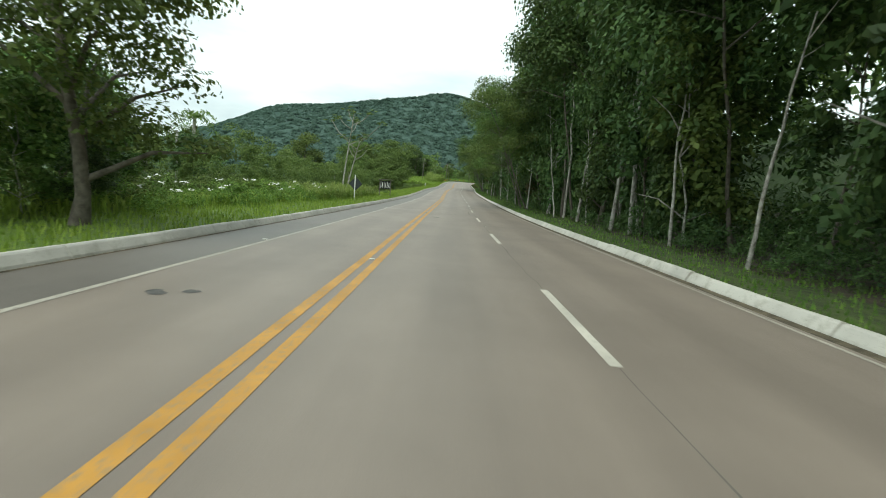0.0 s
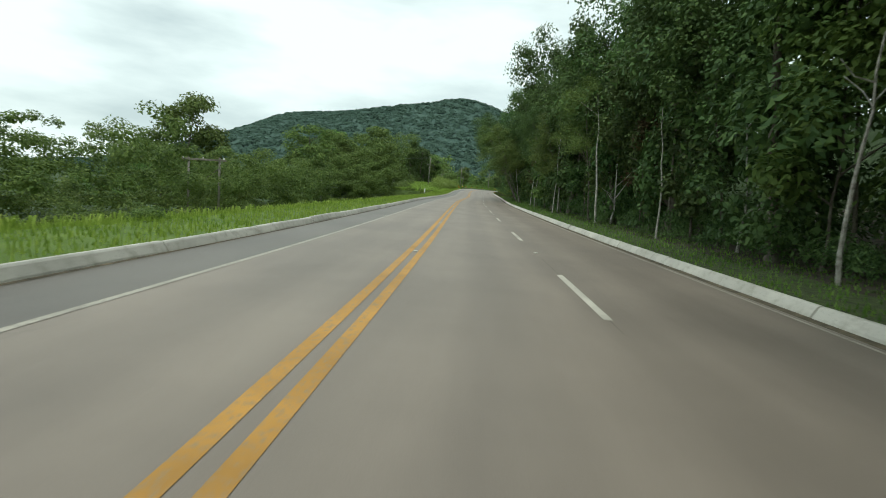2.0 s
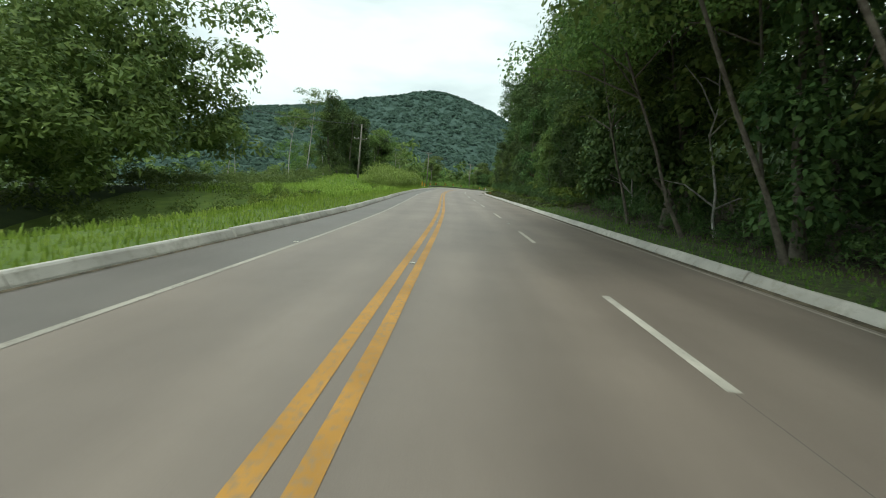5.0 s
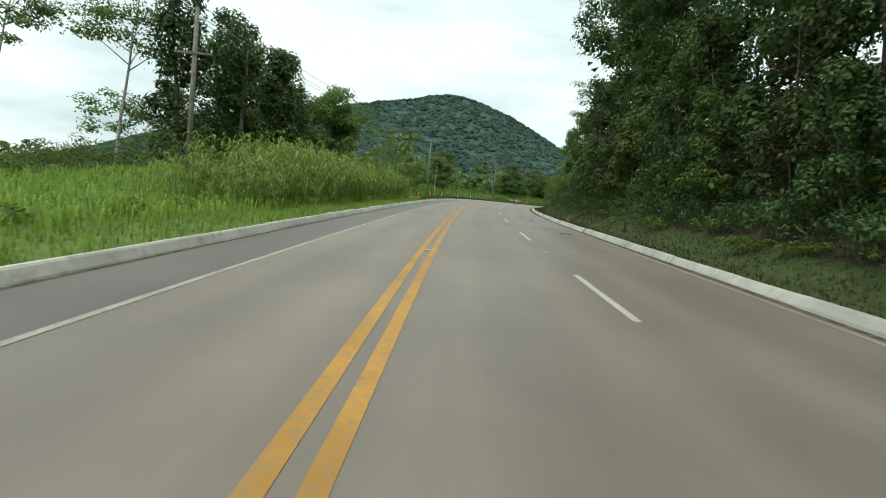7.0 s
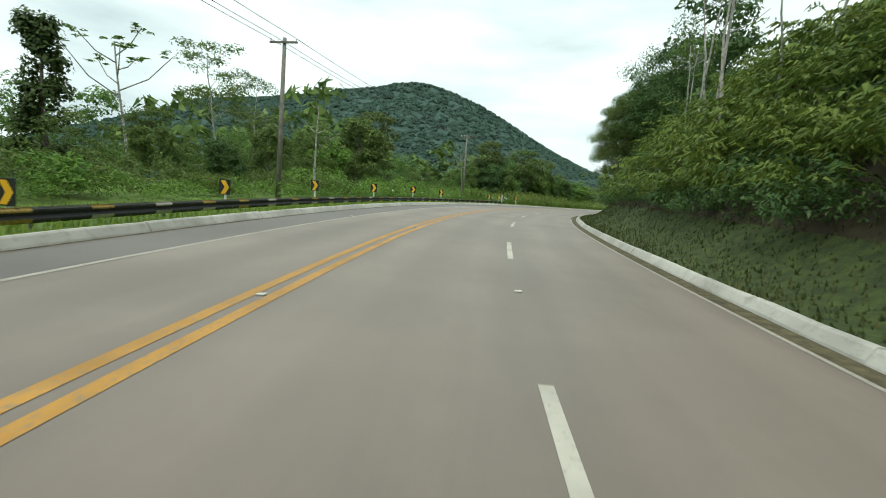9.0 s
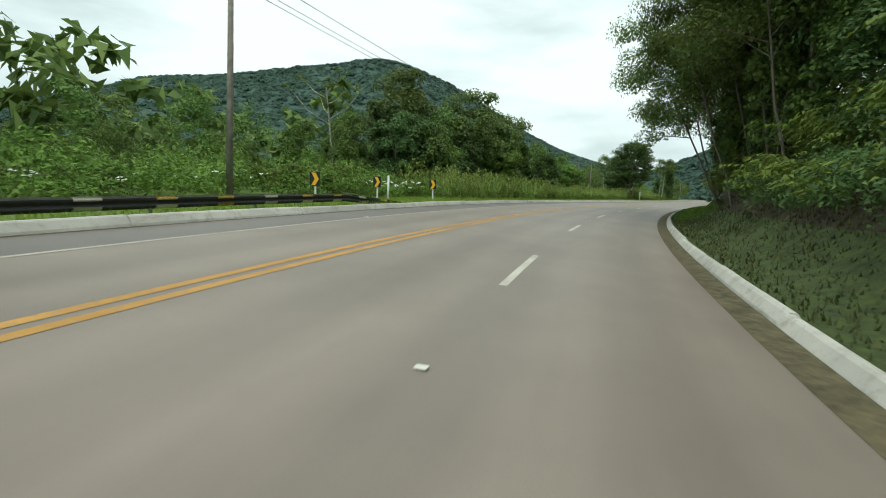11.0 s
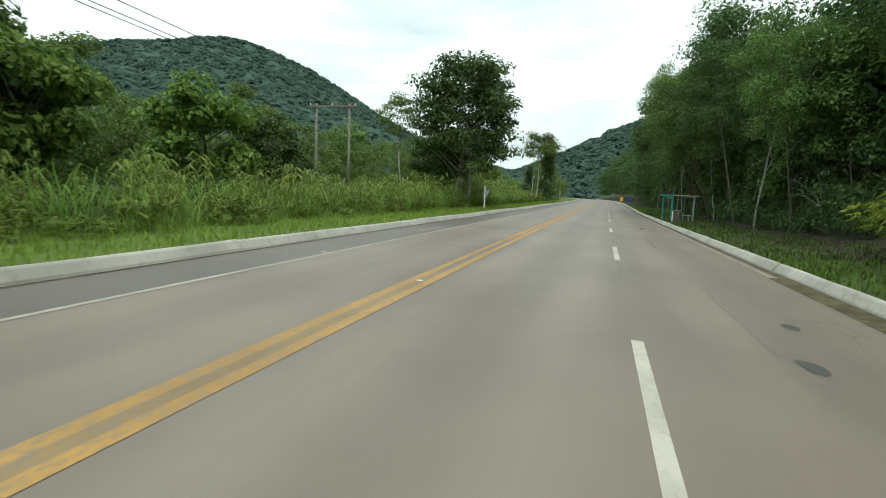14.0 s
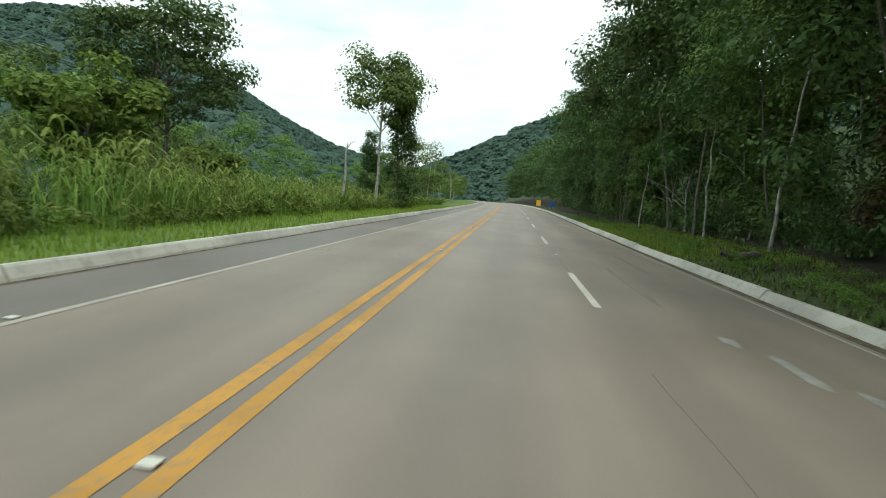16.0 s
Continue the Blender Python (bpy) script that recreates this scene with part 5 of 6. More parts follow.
def canes(name, s, o, heights, mat, label, seed):
    """Leafy canes: a thin stalk each with arching leaves up its length."""
    rng = np.random.default_rng(seed)
    n, up = len(s), np.array([0, 0, 1.0])
    root = land(s, o)
    h = heights[:, None]
    q = rng.uniform(0, 6.283, n)
    tilt = np.stack([np.cos(q), np.sin(q), np.zeros(n)], 1) * rng.uniform(0, 0.22, n)[:, None]
    side = np.stack([-np.sin(q), np.cos(q), np.zeros(n)], 1)
    tip = root + (up + tilt) * h
    v = [np.stack([root - side * 0.014, root + side * 0.014, tip + side * 0.005, tip - side * 0.005], 1).reshape(-1, 3)]
    f = [np.arange(4 * n).reshape(n, 4)]
    base = 4 * n
    for k in range(6):
        c = rng.uniform(0.25, 1.0, n) ** 0.8
        b = root + (up + tilt) * h * c[:, None]
        q = rng.uniform(0, 6.283, n)
        d = np.stack([np.cos(q), np.sin(q), np.zeros(n)], 1)
        side = np.stack([-d[:, 1], d[:, 0], np.zeros(n)], 1)
        ln = (rng.uniform(0.3, 0.65, n) * np.clip(heights / 2.2, 0.6, 1.1))[:, None]
        w = ln * 0.085
        m1, m2 = b + d * ln * 0.4 + up * ln * 0.34, b + d * ln * 0.8 + up * ln * rng.uniform(-0.05, 0.3, n)[:, None]
        e = b + d * ln * 1.0 + up * ln * rng.uniform(-0.45, -0.05, n)[:, None]
        v.append(np.stack([b - side * w * 0.5, b + side * w * 0.5, m1 + side * w, m1 - side * w, m2 + side * w * 0.8, m2 - side * w * 0.8, e + side * w * 0.1, e - side * w * 0.1], 1).reshape(-1, 3))
        a = base + np.arange(n)[:, None] * 8
        f += [a + np.array([0, 1, 2, 3]), a + np.array([3, 2, 4, 5]), a + np.array([5, 4, 6, 7])]
        base += 8 * n
    return tagged(mesh_ob(name, np.concatenate(v), np.concatenate(f), mat), label, "grass", kind="stuff")


s, o, p, g, rng = clumps(260, 6, 36, 62, -8.0, -11.5, 0.4, 48)
canes("tall_grass", s, o, g * rng.uniform(0.7, 1.35, len(s)), M_REED, "yellow-green waist-high grass behind the verge", 8)
s, o, p, g, rng = clumps(430, 6, 222, 263, -7.6, -13.5, 0.35, 46)
canes("tall_grass", s, o, g * rng.uniform(1.7, 3.5, len(s)) * np.interp(s, [222, 232, 263], [0.55, 1.0, 1.05]), M_REED, "tall leafy canes and grass on a low mound", 6)
s, o, p, g, rng = clumps(640, 7, 345, 492, -8.5, -14, 0.38, 45)
canes("reeds", s, o, g * rng.uniform(1.4, 2.9, len(s)) * np.interp(s, [345, 372, 412, 440, 456, 464, 480, 520], [1.0, 1.0, 0.8, 1.15, 1.1, 0.75, 0.65, 0.5]), M_REED, "dense tall leafy reeds along the verge", 7)
s, o, p, g, rng = clumps(520, 16, 345, 520, -8.5, -14, 0.33, 47)
blades("reeds", p, g * rng.uniform(1.0, 2.0, len(p)) * np.interp(s, [345, 372, 412, 440, 456, 464, 480, 520], [1.0, 1.0, 0.8, 1.15, 1.1, 0.75, 0.65, 0.5]), 0.015, M_REED, "dense tall reeds in tufts along the verge", 5, 1.0, 3)
weed = [bush_shape(360 + k, 8, 40, 0.8, 1.3, 0.25, 0.3) for k in range(3)]
rows_w = [(s + jit(1), -8.8 + jit(0.7), rnd.uniform(0.6, 1.1), rnd.uniform(0.8, 1.4)) for s in np.arange(346, 520, 1.6)]
rows_w += [(s + jit(1), -10 + jit(2), rnd.uniform(0.35, 0.7), rnd.uniform(0.7, 1.1)) for s in np.arange(186, 262, 2.4)]
rows_w += [(s + jit(1), -10.5 + jit(1.2), rnd.uniform(0.5, 0.9), rnd.uniform(0.7, 1.1)) for s in np.arange(14, 182, 1.8)]
joined("weeds", weed, rows_w, M_FERN, "leafy weeds growing among the tall grass", "weeds")

# ---- hills ----
def hill(name, ridge, depth, label, seed, step, crown, count, per):
    """A wooded hill: rows of (x, y, height) along its ridge, falling to both sides, closed by a canopy of leafy domes."""
    ridge = np.array(ridge, float)
    ln = np.concatenate([[0], np.cumsum(np.linalg.norm(np.diff(ridge[:, :2], axis=0), axis=1))])
    us = np.arange(0, ln[-1], step)
    rx, ry = np.interp(us, ln, ridge[:, 0]), np.interp(us, ln, ridge[:, 1])
    rz = soft(np.interp(us, ln, ridge[:, 2]), 15)
    tx, ty = np.gradient(rx), np.gradient(ry)
    tl = np.hypot(tx, ty)
    nx, ny = ty / tl, -tx / tl

    def surface(u, v):
        f = u / step
        X = np.interp(f, np.arange(len(us)), rx) + np.interp(f, np.arange(len(us)), nx) * v
        Y = np.interp(f, np.arange(len(us)), ry) + np.interp(f, np.arange(len(us)), ny) * v
        q = np.clip(1 - np.abs(v) / depth, 0, 1)
        g = np.array([noise.noise((x * 0.005, y * 0.005, seed)) + 0.5 * noise.noise((x * 0.013, y * 0.013, seed)) for x, y in zip(X.ravel(), Y.ravel())]).reshape(X.shape)
        return X, Y, np.interp(f, np.arange(len(us)), rz) * q ** 1.15 * (1 + 0.3 * g * (1 - q))

    vs = np.arange(-depth * 0.12, depth + step, step)
    U, V = np.meshgrid(us, vs, indexing="ij")
    X, Y, Z = surface(U, V)
    best, high = np.full(X.shape, 9.0), np.zeros(X.shape)
    cx, cy = np.floor(X / crown).astype(int), np.floor(Y / crown).astype(int)
    for ax in (-1, 0, 1):
        for ay in (-1, 0, 1):
            kx, ky = cx + ax, cy + ay
            h1 = np.modf(np.abs(np.sin(kx * 127.1 + ky * 311.7) * 43758.5))[0]
            h2 = np.modf(np.abs(np.sin(kx * 269.5 + ky * 183.3) * 43758.5))[0]
            d = np.hypot(X / crown - kx - h1, Y / crown - ky - h2) / (0.6 + 0.5 * h2)
            best, high = np.where(d < best, d, best), np.where(d < best, h1, high)
    rng = np.random.default_rng(seed)
    Z = Z + np.sqrt(np.clip(1.1 - best ** 2, 0, 1)) * crown * (0.42 + 0.3 * high) + rng.uniform(0, 0.16, X.shape) * crown
    k = len(vs)
    i, j = np.meshgrid(np.arange(len(us) - 1), np.arange(k - 1), indexing="ij")
    a = (i * k + j).ravel()
    tagged(mesh_ob(name, np.stack([X.ravel(), Y.ravel(), Z.ravel() - crown * 0.5], 1), np.stack([a, a + k, a + k + 1, a + 1], 1), M_HILL_HAZED), label, "hill", kind="structure")
    # crowns that stand out on the ridge and the slope
    u, v = rng.uniform(0, us[-1], count), np.where(rng.uniform(size=count) < 0.06, rng.uniform(-0.01, 0.02, count), rng.uniform(-0.01, 0.97, count)) * depth
    X, Y, Z = surface(u, v)
    size = crown * rng.uniform(0.28, 0.55, count)
    d = unit(rng.normal(size=(count, per, 3)))
    d[..., 2] = np.abs(d[..., 2])
    c = np.stack([X, Y, Z + size * 0.12], 1)[:, None, :] + d * size[:, None, None] * np.array([1, 1, 0.7]) * rng.uniform(0.8, 1.0, (count, per, 1))
    f = d + np.array([0, 0, 0.45])
    sz = np.repeat(size, per) * 0.85
    v4, q4 = leaves(c.reshape(-1, 3), f.reshape(-1, 3), sz, sz * 0.8, rng, 0.1)
    tagged(mesh_ob(name + "_trees", v4, q4, M_HILL_LEAF_HAZED), "tree crowns standing out on the hillside", "woods", kind="stuff")


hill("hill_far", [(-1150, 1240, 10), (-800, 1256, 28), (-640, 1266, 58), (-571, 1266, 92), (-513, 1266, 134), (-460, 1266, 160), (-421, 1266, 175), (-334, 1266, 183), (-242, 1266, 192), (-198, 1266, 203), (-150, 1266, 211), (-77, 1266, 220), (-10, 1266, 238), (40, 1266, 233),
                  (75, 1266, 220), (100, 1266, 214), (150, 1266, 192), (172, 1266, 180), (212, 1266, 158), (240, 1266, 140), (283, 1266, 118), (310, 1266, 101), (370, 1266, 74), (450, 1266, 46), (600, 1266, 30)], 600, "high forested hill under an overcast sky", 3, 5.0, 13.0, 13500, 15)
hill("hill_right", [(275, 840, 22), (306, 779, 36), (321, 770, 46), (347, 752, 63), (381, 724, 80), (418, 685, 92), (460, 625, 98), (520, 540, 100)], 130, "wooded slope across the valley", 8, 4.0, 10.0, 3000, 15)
for kind in (DRAPE, DRY, TALL, LEANER, BROAD, BIG, AIRY, VINE, BUSH, STEM):
    kind.end()


# ---- things beside the road ----
def cyl(bm, x, y, z0, z1, r0, r1=None, sides=10, dx=0.0, dy=0.0):
    """An upright tapering round bar; dx, dy shift its top."""
    r1 = r0 if r1 is None else r1
    lo = [bm.verts.new((x + r0 * math.cos(6.2832 * k / sides), y + r0 * math.sin(6.2832 * k / sides), z0)) for k in range(sides)]
    hi = [bm.verts.new((x + dx + r1 * math.cos(6.2832 * k / sides), y + dy + r1 * math.sin(6.2832 * k / sides), z1)) for k in range(sides)]
    for k in range(sides):
        bm.faces.new((lo[k], lo[(k + 1) % sides], hi[(k + 1) % sides], hi[k]))
    bm.faces.new(hi)
    bm.faces.new(lo[::-1])
    return bm


def slab(bm, outline, y0, y1):
    """A flat plate in the x-z plane between y0 and y1, from a corner list that runs counter-clockwise seen from -y."""
    a = [bm.verts.new((x, y0, z)) for x, z in outline]
    b = [bm.verts.new((x, y1, z)) for x, z in outline]
    n = len(outline)
    bm.faces.new(a)
    bm.faces.new(b[::-1])
    for k in range(n):
        bm.faces.new((a[(k + 1) % n], a[k], b[k], b[(k + 1) % n]))
    return bm


def chevron_sign(s, o, mid, turn=0.0):
    top = tagged(new("chevron_sign"), "black chevron board with a yellow arrow on a post", "road sign", "curve chevrons")
    top.matrix_basis = spot(s, o, turn)
    part("post", box(bmesh.new(), -0.04, 0.0, -0.3, 0.04, 0.06, mid + 0.25, 0.008), M_SIGN_W, top, "pale square post")
    panel = part("panel", box(bmesh.new(), -0.25, -0.03, mid - 0.3, 0.25, -0.012, mid + 0.3, 0.004), M_BLACK, top, "black sign panel")
    bm = slab(bmesh.new(), [(-0.17, mid - 0.27), (0.03, mid - 0.27), (0.2, mid), (0.03, mid + 0.27), (-0.17, mid + 0.27), (0.0, mid)], -0.038, -0.031)
    part("arrow", bm, M_SIGN_Y, panel, "yellow arrow pointing right")
    return top


for s, o, mid in ((266.4, -7.6, 0.6), (275.2, -7.9, 0.75), (284.4, -8.3, 0.95), (291.8, -7.4, 1.0), (301.5, -7.6, 1.1), (310.5, -7.8, 1.05), (327.4, -7.2, 1.05), (334.0, -7.9, 1.05), (338.9, -6.7, 1.05)):
    chevron_sign(s, o, mid, rnd.uniform(-6, 6))


def hazard_marker(s, o):
    top = tagged(new("hazard_marker"), "yellow and black diagonal striped hazard marker on a post", "road sign")
    top.matrix_basis = spot(s, o, 3)
    part("post", box(bmesh.new(), -0.04, 0, -0.3, 0.04, 0.06, 1.2, 0.008), M_SIGN_W, top, "pale square post")
    panel = part("panel", box(bmesh.new(), -0.16, -0.03, 0.4, 0.16, -0.012, 1.4, 0.004), M_SIGN_Y, top, "yellow sign panel")
    for k in range(4):
        z = 0.44 + k * 0.25
        part("stripe", slab(bmesh.new(), [(-0.155, z + 0.1), (0.155, z - 0.02), (0.155, z + 0.1), (-0.155, z + 0.2)], -0.037, -0.031), M_BLACK, panel, "black diagonal stripe")


hazard_marker(258.9, -7.0)


def guardrail(s_a, s_b, o):
    top = tagged(new("guardrail"), "low black steel guardrail with worn yellow and white patches", "guardrail", kind="structure")
    prof = [(0.0, 0.0), (-0.07, 0.05), (-0.07, 0.1), (0.0, 0.15), (0.0, 0.17), (-0.07, 0.22), (-0.07, 0.27), (0.0, 0.32)]

    def height(s):
        return np.interp(s, [s_a, s_a + 7, s_b - 20, s_b - 5.5, s_b], [-0.3, 0.12, 0.12, 0.16, -0.28])

    def beam(name, a, b, proud, rows, mat, label):
        ss = np.arange(a, b + 0.01, 0.5 if b - a > 2 else (b - a) / 2)
        pts = np.stack([road_point(ss, o - po * 1.0 + proud, 0.13 + pz + height(ss)) for po, pz in rows], 1).reshape(-1, 3)
        back = np.stack([road_point(ss, o - po * 1.0 + proud - 0.012, 0.13 + pz + height(ss)) for po, pz in rows], 1).reshape(-1, 3)
        k, n = len(rows), len(ss)
        faces = []
        for i in range(n - 1):
            for j in range(k - 1):
                c = i * k + j
                faces.append((c, c + k, c + k + 1, c + 1))
                c += n * k
                faces.append((c, c + 1, c + k + 1, c + k))
            for c in (i * k, i * k + k - 1):
                faces.append((c, c + n * k, c + k + n * k, c + k))
        return mesh_ob(name, np.concatenate([pts, back]), faces, mat, top, True, label)

    beam("rail", s_a, s_b, 0.0, prof, M_BLACK, "black corrugated steel rail")
    beam("rail_edge", s_a + 5, s_b - 5, 0.004, prof[6:], M_STEEL, "worn bare top edge of the rail")
    for k, s in enumerate(np.arange(s_a + 6, s_b - 2, 2.0)):
        beam("patch", s, s + 0.62, 0.009, prof[5:], M_RAIL_Y if k % 3 else M_WHITE, "worn paint patch on the rail's upper wave")
        beam("patch", s, s + 0.62, 0.006, prof[:3], M_RAIL_Y if k % 4 == 1 else M_WHITE, "worn paint patch on the rail's lower wave")
    for s in np.arange(s_a + 5, s_b - 6, 3.8):
        x, y, z = land(s, o - 0.16)
        bm = box(bmesh.new(), -0.03, -0.05, -0.4, 0.03, 0.05, 0.36, 0.006)
        part("post", bm, M_POLE_GREY, top, "grey steel post").matrix_basis = pose(x, y, z, 0, 0, math.degrees(on(TH, s)))


M_POLE_GREY = plain("dull_grey_steel", (0.12, 0.12, 0.11), (0.24, 0.235, 0.22), 6, 0.7, 0.3, 0.3)
M_RAIL_Y = paint("worn_yellow_paint", (0.5, 0.33, 0.08), (0.12, 0.1, 0.06), 0.5)
guardrail(256.5, 333.0, -5.75)


def utility_pole(s, o, height, arm, lean, label, arm_z=0.0):
    top = tagged(new("utility_pole"), label, "utility pole")
    top.matrix_basis = spot(s, o, 0, 1, 0, (0, lean))
    part("pole", cyl(bmesh.new(), 0, 0, -0.6, height, 0.16, 0.11, 12), M_POLE, top, smooth=True)
    z = height - 0.35 + arm_z
    part("crossarm", box(bmesh.new(), -arm, -0.16, z, arm, -0.07, z + 0.12, 0.01), M_WOOD, top, "weathered timber crossarm")
    for x in (-arm + 0.08, -arm * 0.35, arm - 0.08):
        bm = cyl(bmesh.new(), x, -0.115, z + 0.12, z + 0.2, 0.02, 0.02, 8)
        cyl(bm, x, -0.115, z + 0.2, z + 0.3, 0.055, 0.03, 8)
        part("insulator", bm, M_SIGN_W, top, "pale ceramic insulator")
    return top


M_POLE = plain("grey_timber_pole", (0.13, 0.12, 0.1), (0.26, 0.235, 0.2), 3, 0.9, 0, 0.5)
utility_pole(229.0, -15.0, 9.4, 1.1, 2.0, "tall timber utility pole on a grassy mound", -2.2)
utility_pole(285.5, -11.3, 9.7, 0.9, 1.0, "tall timber utility pole with a crossarm")
utility_pole(149.6, -27.2, 6.0, 0.5, 0.0, "slim timber utility pole at the edge of the scrub woods")
utility_pole(326.5, -11.0, 9.6, 0.9, 1.0, "tall timber utility pole beside the guardrail")


def frame_pole(s, o, width, height, label, turn, brace=True):
    """Two posts under one long crossarm."""
    top = tagged(new("twin_utility_pole"), label, "utility pole")
    top.matrix_basis = spot(s, o, turn)
    for x in (-width / 2, width / 2):
        part("post", cyl(bmesh.new(), x, 0, -0.8, height, 0.1 if height < 5 else 0.14, 0.08, 10), M_POLE, top, smooth=True)
    part("crossarm", box(bmesh.new(), -width / 2 - 0.6, -0.18, height - 0.3, width / 2 + 0.7, -0.08, height - 0.14, 0.012), M_WOOD, top, "long weathered crossarm")
    if brace:
        bm = bmesh.new()
        cyl(bm, -width / 2 + 0.1, 0, height * 0.35, height * 0.8, 0.05, 0.05, 7, width - 0.2)
        part("brace", bm, M_WOOD, top, "slanting timber brace")
    for x in (-width / 2 - 0.45, 0.0, width / 2 + 0.5):
        bm = cyl(bmesh.new(), x, -0.13, height - 0.14, height, 0.05, 0.03, 8)
        part("insulator", bm, M_SIGN_W, top, "pale ceramic insulator")


frame_pole(421.3, -17.5, 2.7, 7.6, "weathered twin-post utility pole standing in reeds", 8, False)
frame_pole(97.6, -20.4, 3.0, 4.5, "low weathered twin-post timber frame in scrub", -12)


def wires(name, ends, sag, label):
    top = tagged(new(name), label, "power line")
    for a, b in ends:
        a, b = np.array(a), np.array(b)
        q = np.linspace(0, 1, 15)[:, None]
        pts = a + (b - a) * q - np.array([0, 0, 1.0]) * sag * 4 * q * (1 - q)
        mesh_ob("wire", *tube(pts, [0.017] * 15, 5), M_WIRE, top, True)


def arm_tip(s, o, h, dx):
    p = land(s, o).copy()
    t = on(TH, s)
    return p + np.array([math.cos(t) * dx, math.sin(t) * dx, h])


spans = [((172, -30, 9.5), (229.0, -15.0, 9.3)), ((229.0, -15.0, 9.3), (285.5, -11.3, 9.7)), ((285.5, -11.3, 9.7), (326.5, -11.0, 9.6)), ((326.5, -11.0, 9.6), (421.3, -17.5, 7.7)), ((421.3, -17.5, 7.7), (540, -30, 9))]
for a, b in spans:
    wires("power_line", [(arm_tip(*a, dx), arm_tip(*b, dx)) for dx in (-0.85, -0.3, 0.85)], 0.7, "thin dark overhead power lines against the sky")


def post_sign(s, o):
    """A warning sign seen from behind."""
    top = tagged(new("warning_sign"), "diamond road sign seen from its dark back on a white post", "road sign")
    top.matrix_basis = spot(s, o, 4)
    part("post", box(bmesh.new(), -0.05, -0.03, -0.4, 0.05, 0.05, 2.2, 0.01), M_SIGN_W, top, "white square post")
    part("panel", slab(bmesh.new(), [(0.05, 0.75), (0.68, 1.38), (0.05, 2.01), (-0.58, 1.38)], 0.055, 0.075), M_SIGN_DARK, top, "dark diamond panel")


M_SIGN_DARK = plain("dark_sign_back", (0.03, 0.035, 0.04), (0.06, 0.065, 0.07), 5, 0.5, 0.2, 0.1)
post_sign(45.7, -7.4)


def small_sign(s, o):
    top = tagged(new("small_sign"), "pale post with small grey-green sign backs beside a tree", "road sign")
    top.matrix_basis = spot(s, o, -5)
    part("post", box(bmesh.new(), -0.05, -0.03, -0.4, 0.05, 0.05, 1.95, 0.01), M_SIGN_W, top, "pale square post")
    part("panel", box(bmesh.new(), -0.05, 0.055, 1.32, 0.38, 0.075, 1.6, 0.004), M_SIGN_BACK, top, "grey sign back")
    part("panel", slab(bmesh.new(), [(0.05, 0.9), (0.32, 1.28), (-0.3, 1.28)], 0.055, 0.075), M_SIGN_BACK, top, "grey triangular sign back")


small_sign(428.3, -6.8)


def graffiti_board(s, o):
    top = tagged(new("notice_board"), "small dark board scrawled with white paint on timber posts", "board")
    top.matrix_basis = spot(s, o, -8)
    for x in (-0.7, 0.7):
        part("post", box(bmesh.new(), x - 0.05, -0.04, -0.4, x + 0.05, 0.04, 1.95, 0.008), M_WOOD, top)
    part("roof", box(bmesh.new(), -0.95, -0.2, 1.95, 0.95, 0.3, 2.02, 0.01), M_WOOD, top, "thin weathered cover board")
    panel = part("panel", box(bmesh.new(), -0.66, -0.02, 0.85, 0.66, 0.0, 1.85, 0.004), M_BLACK, top, "dark panel")
    for k in range(9):
        x = -0.58 + k * 0.14
        q = 0.1 * math.sin(k * 2.1)
        part("bar", slab(bmesh.new(), [(x, 0.95 + 0.1 * (k % 2)), (x + 0.05, 0.95 + 0.1 * (k % 2)), (x + 0.05 + q, 1.72 - 0.08 * (k % 3)), (x + q, 1.72 - 0.08 * (k % 3))], -0.026, -0.021), M_SIGN_W, panel, "white paint stroke")


graffiti_board(62.2, -7.0)


def round_post(name, s, o, h, r, mat, label, cat, lean=0.0):
    ob = new(name)
    ob.matrix_basis = spot(s, o, 0, 1, 0, (0, lean))
    tagged(ob, label, cat)
    part("post", cyl(bmesh.new(), 0, 0, -0.3, h, r, r * 0.9, 10), mat, ob, smooth=True)
    part("cap", cyl(bmesh.new(), 0, 0, h, h + 0.03, r * 1.1, r * 0.6, 10), mat, ob)
    return ob


round_post("white_post", 334.9, -7.7, 1.42, 0.07, M_SIGN_W, "plain white roadside post at the guardrail's end", "post")
round_post("marker_post", 227.3, 9.0, 0.55, 0.06, M_BLACK, "short dark marker post in the grass", "post")
round_post("concrete_pole", 42.0, -22.0, 4.6, 0.12, M_CONCRETE, "pale concrete pole among the shrubs", "pole")
tagged(mesh_ob("dead_tree", *bare_tree(93, 4.4, 0.13, 0.25, 1), M_BARK_PALE, None, True), "bare pale dead tree standing in tall grass", "tree").matrix_basis = spot(471.6, -9.2)
tagged(mesh_ob("dead_tree", *bare_tree(94, 6.5, 0.1, 0.2, 2), M_BARK_PALE, None, True), "bare pale dead tree behind the guardrail", "tree").matrix_basis = spot(290.5, -11.5)
tagged(mesh_ob("fallen_log", *bare_tree(95, 2.6, 0.2, 0.2, 2), M_BARK, None, True), "mossy fallen log on the grass", "log").matrix_basis = spot(459.0, 10.6) @ pose(0, 0, 0.15, 84, 0, -55)
tagged(mesh_ob("branch_stump", *bare_tree(96, 0.34, 0.14, 0.12, 4), M_RUST, None, True), "small orange-brown broken stump behind the kerb", "stump").matrix_basis = spot(238.4, 8.2)


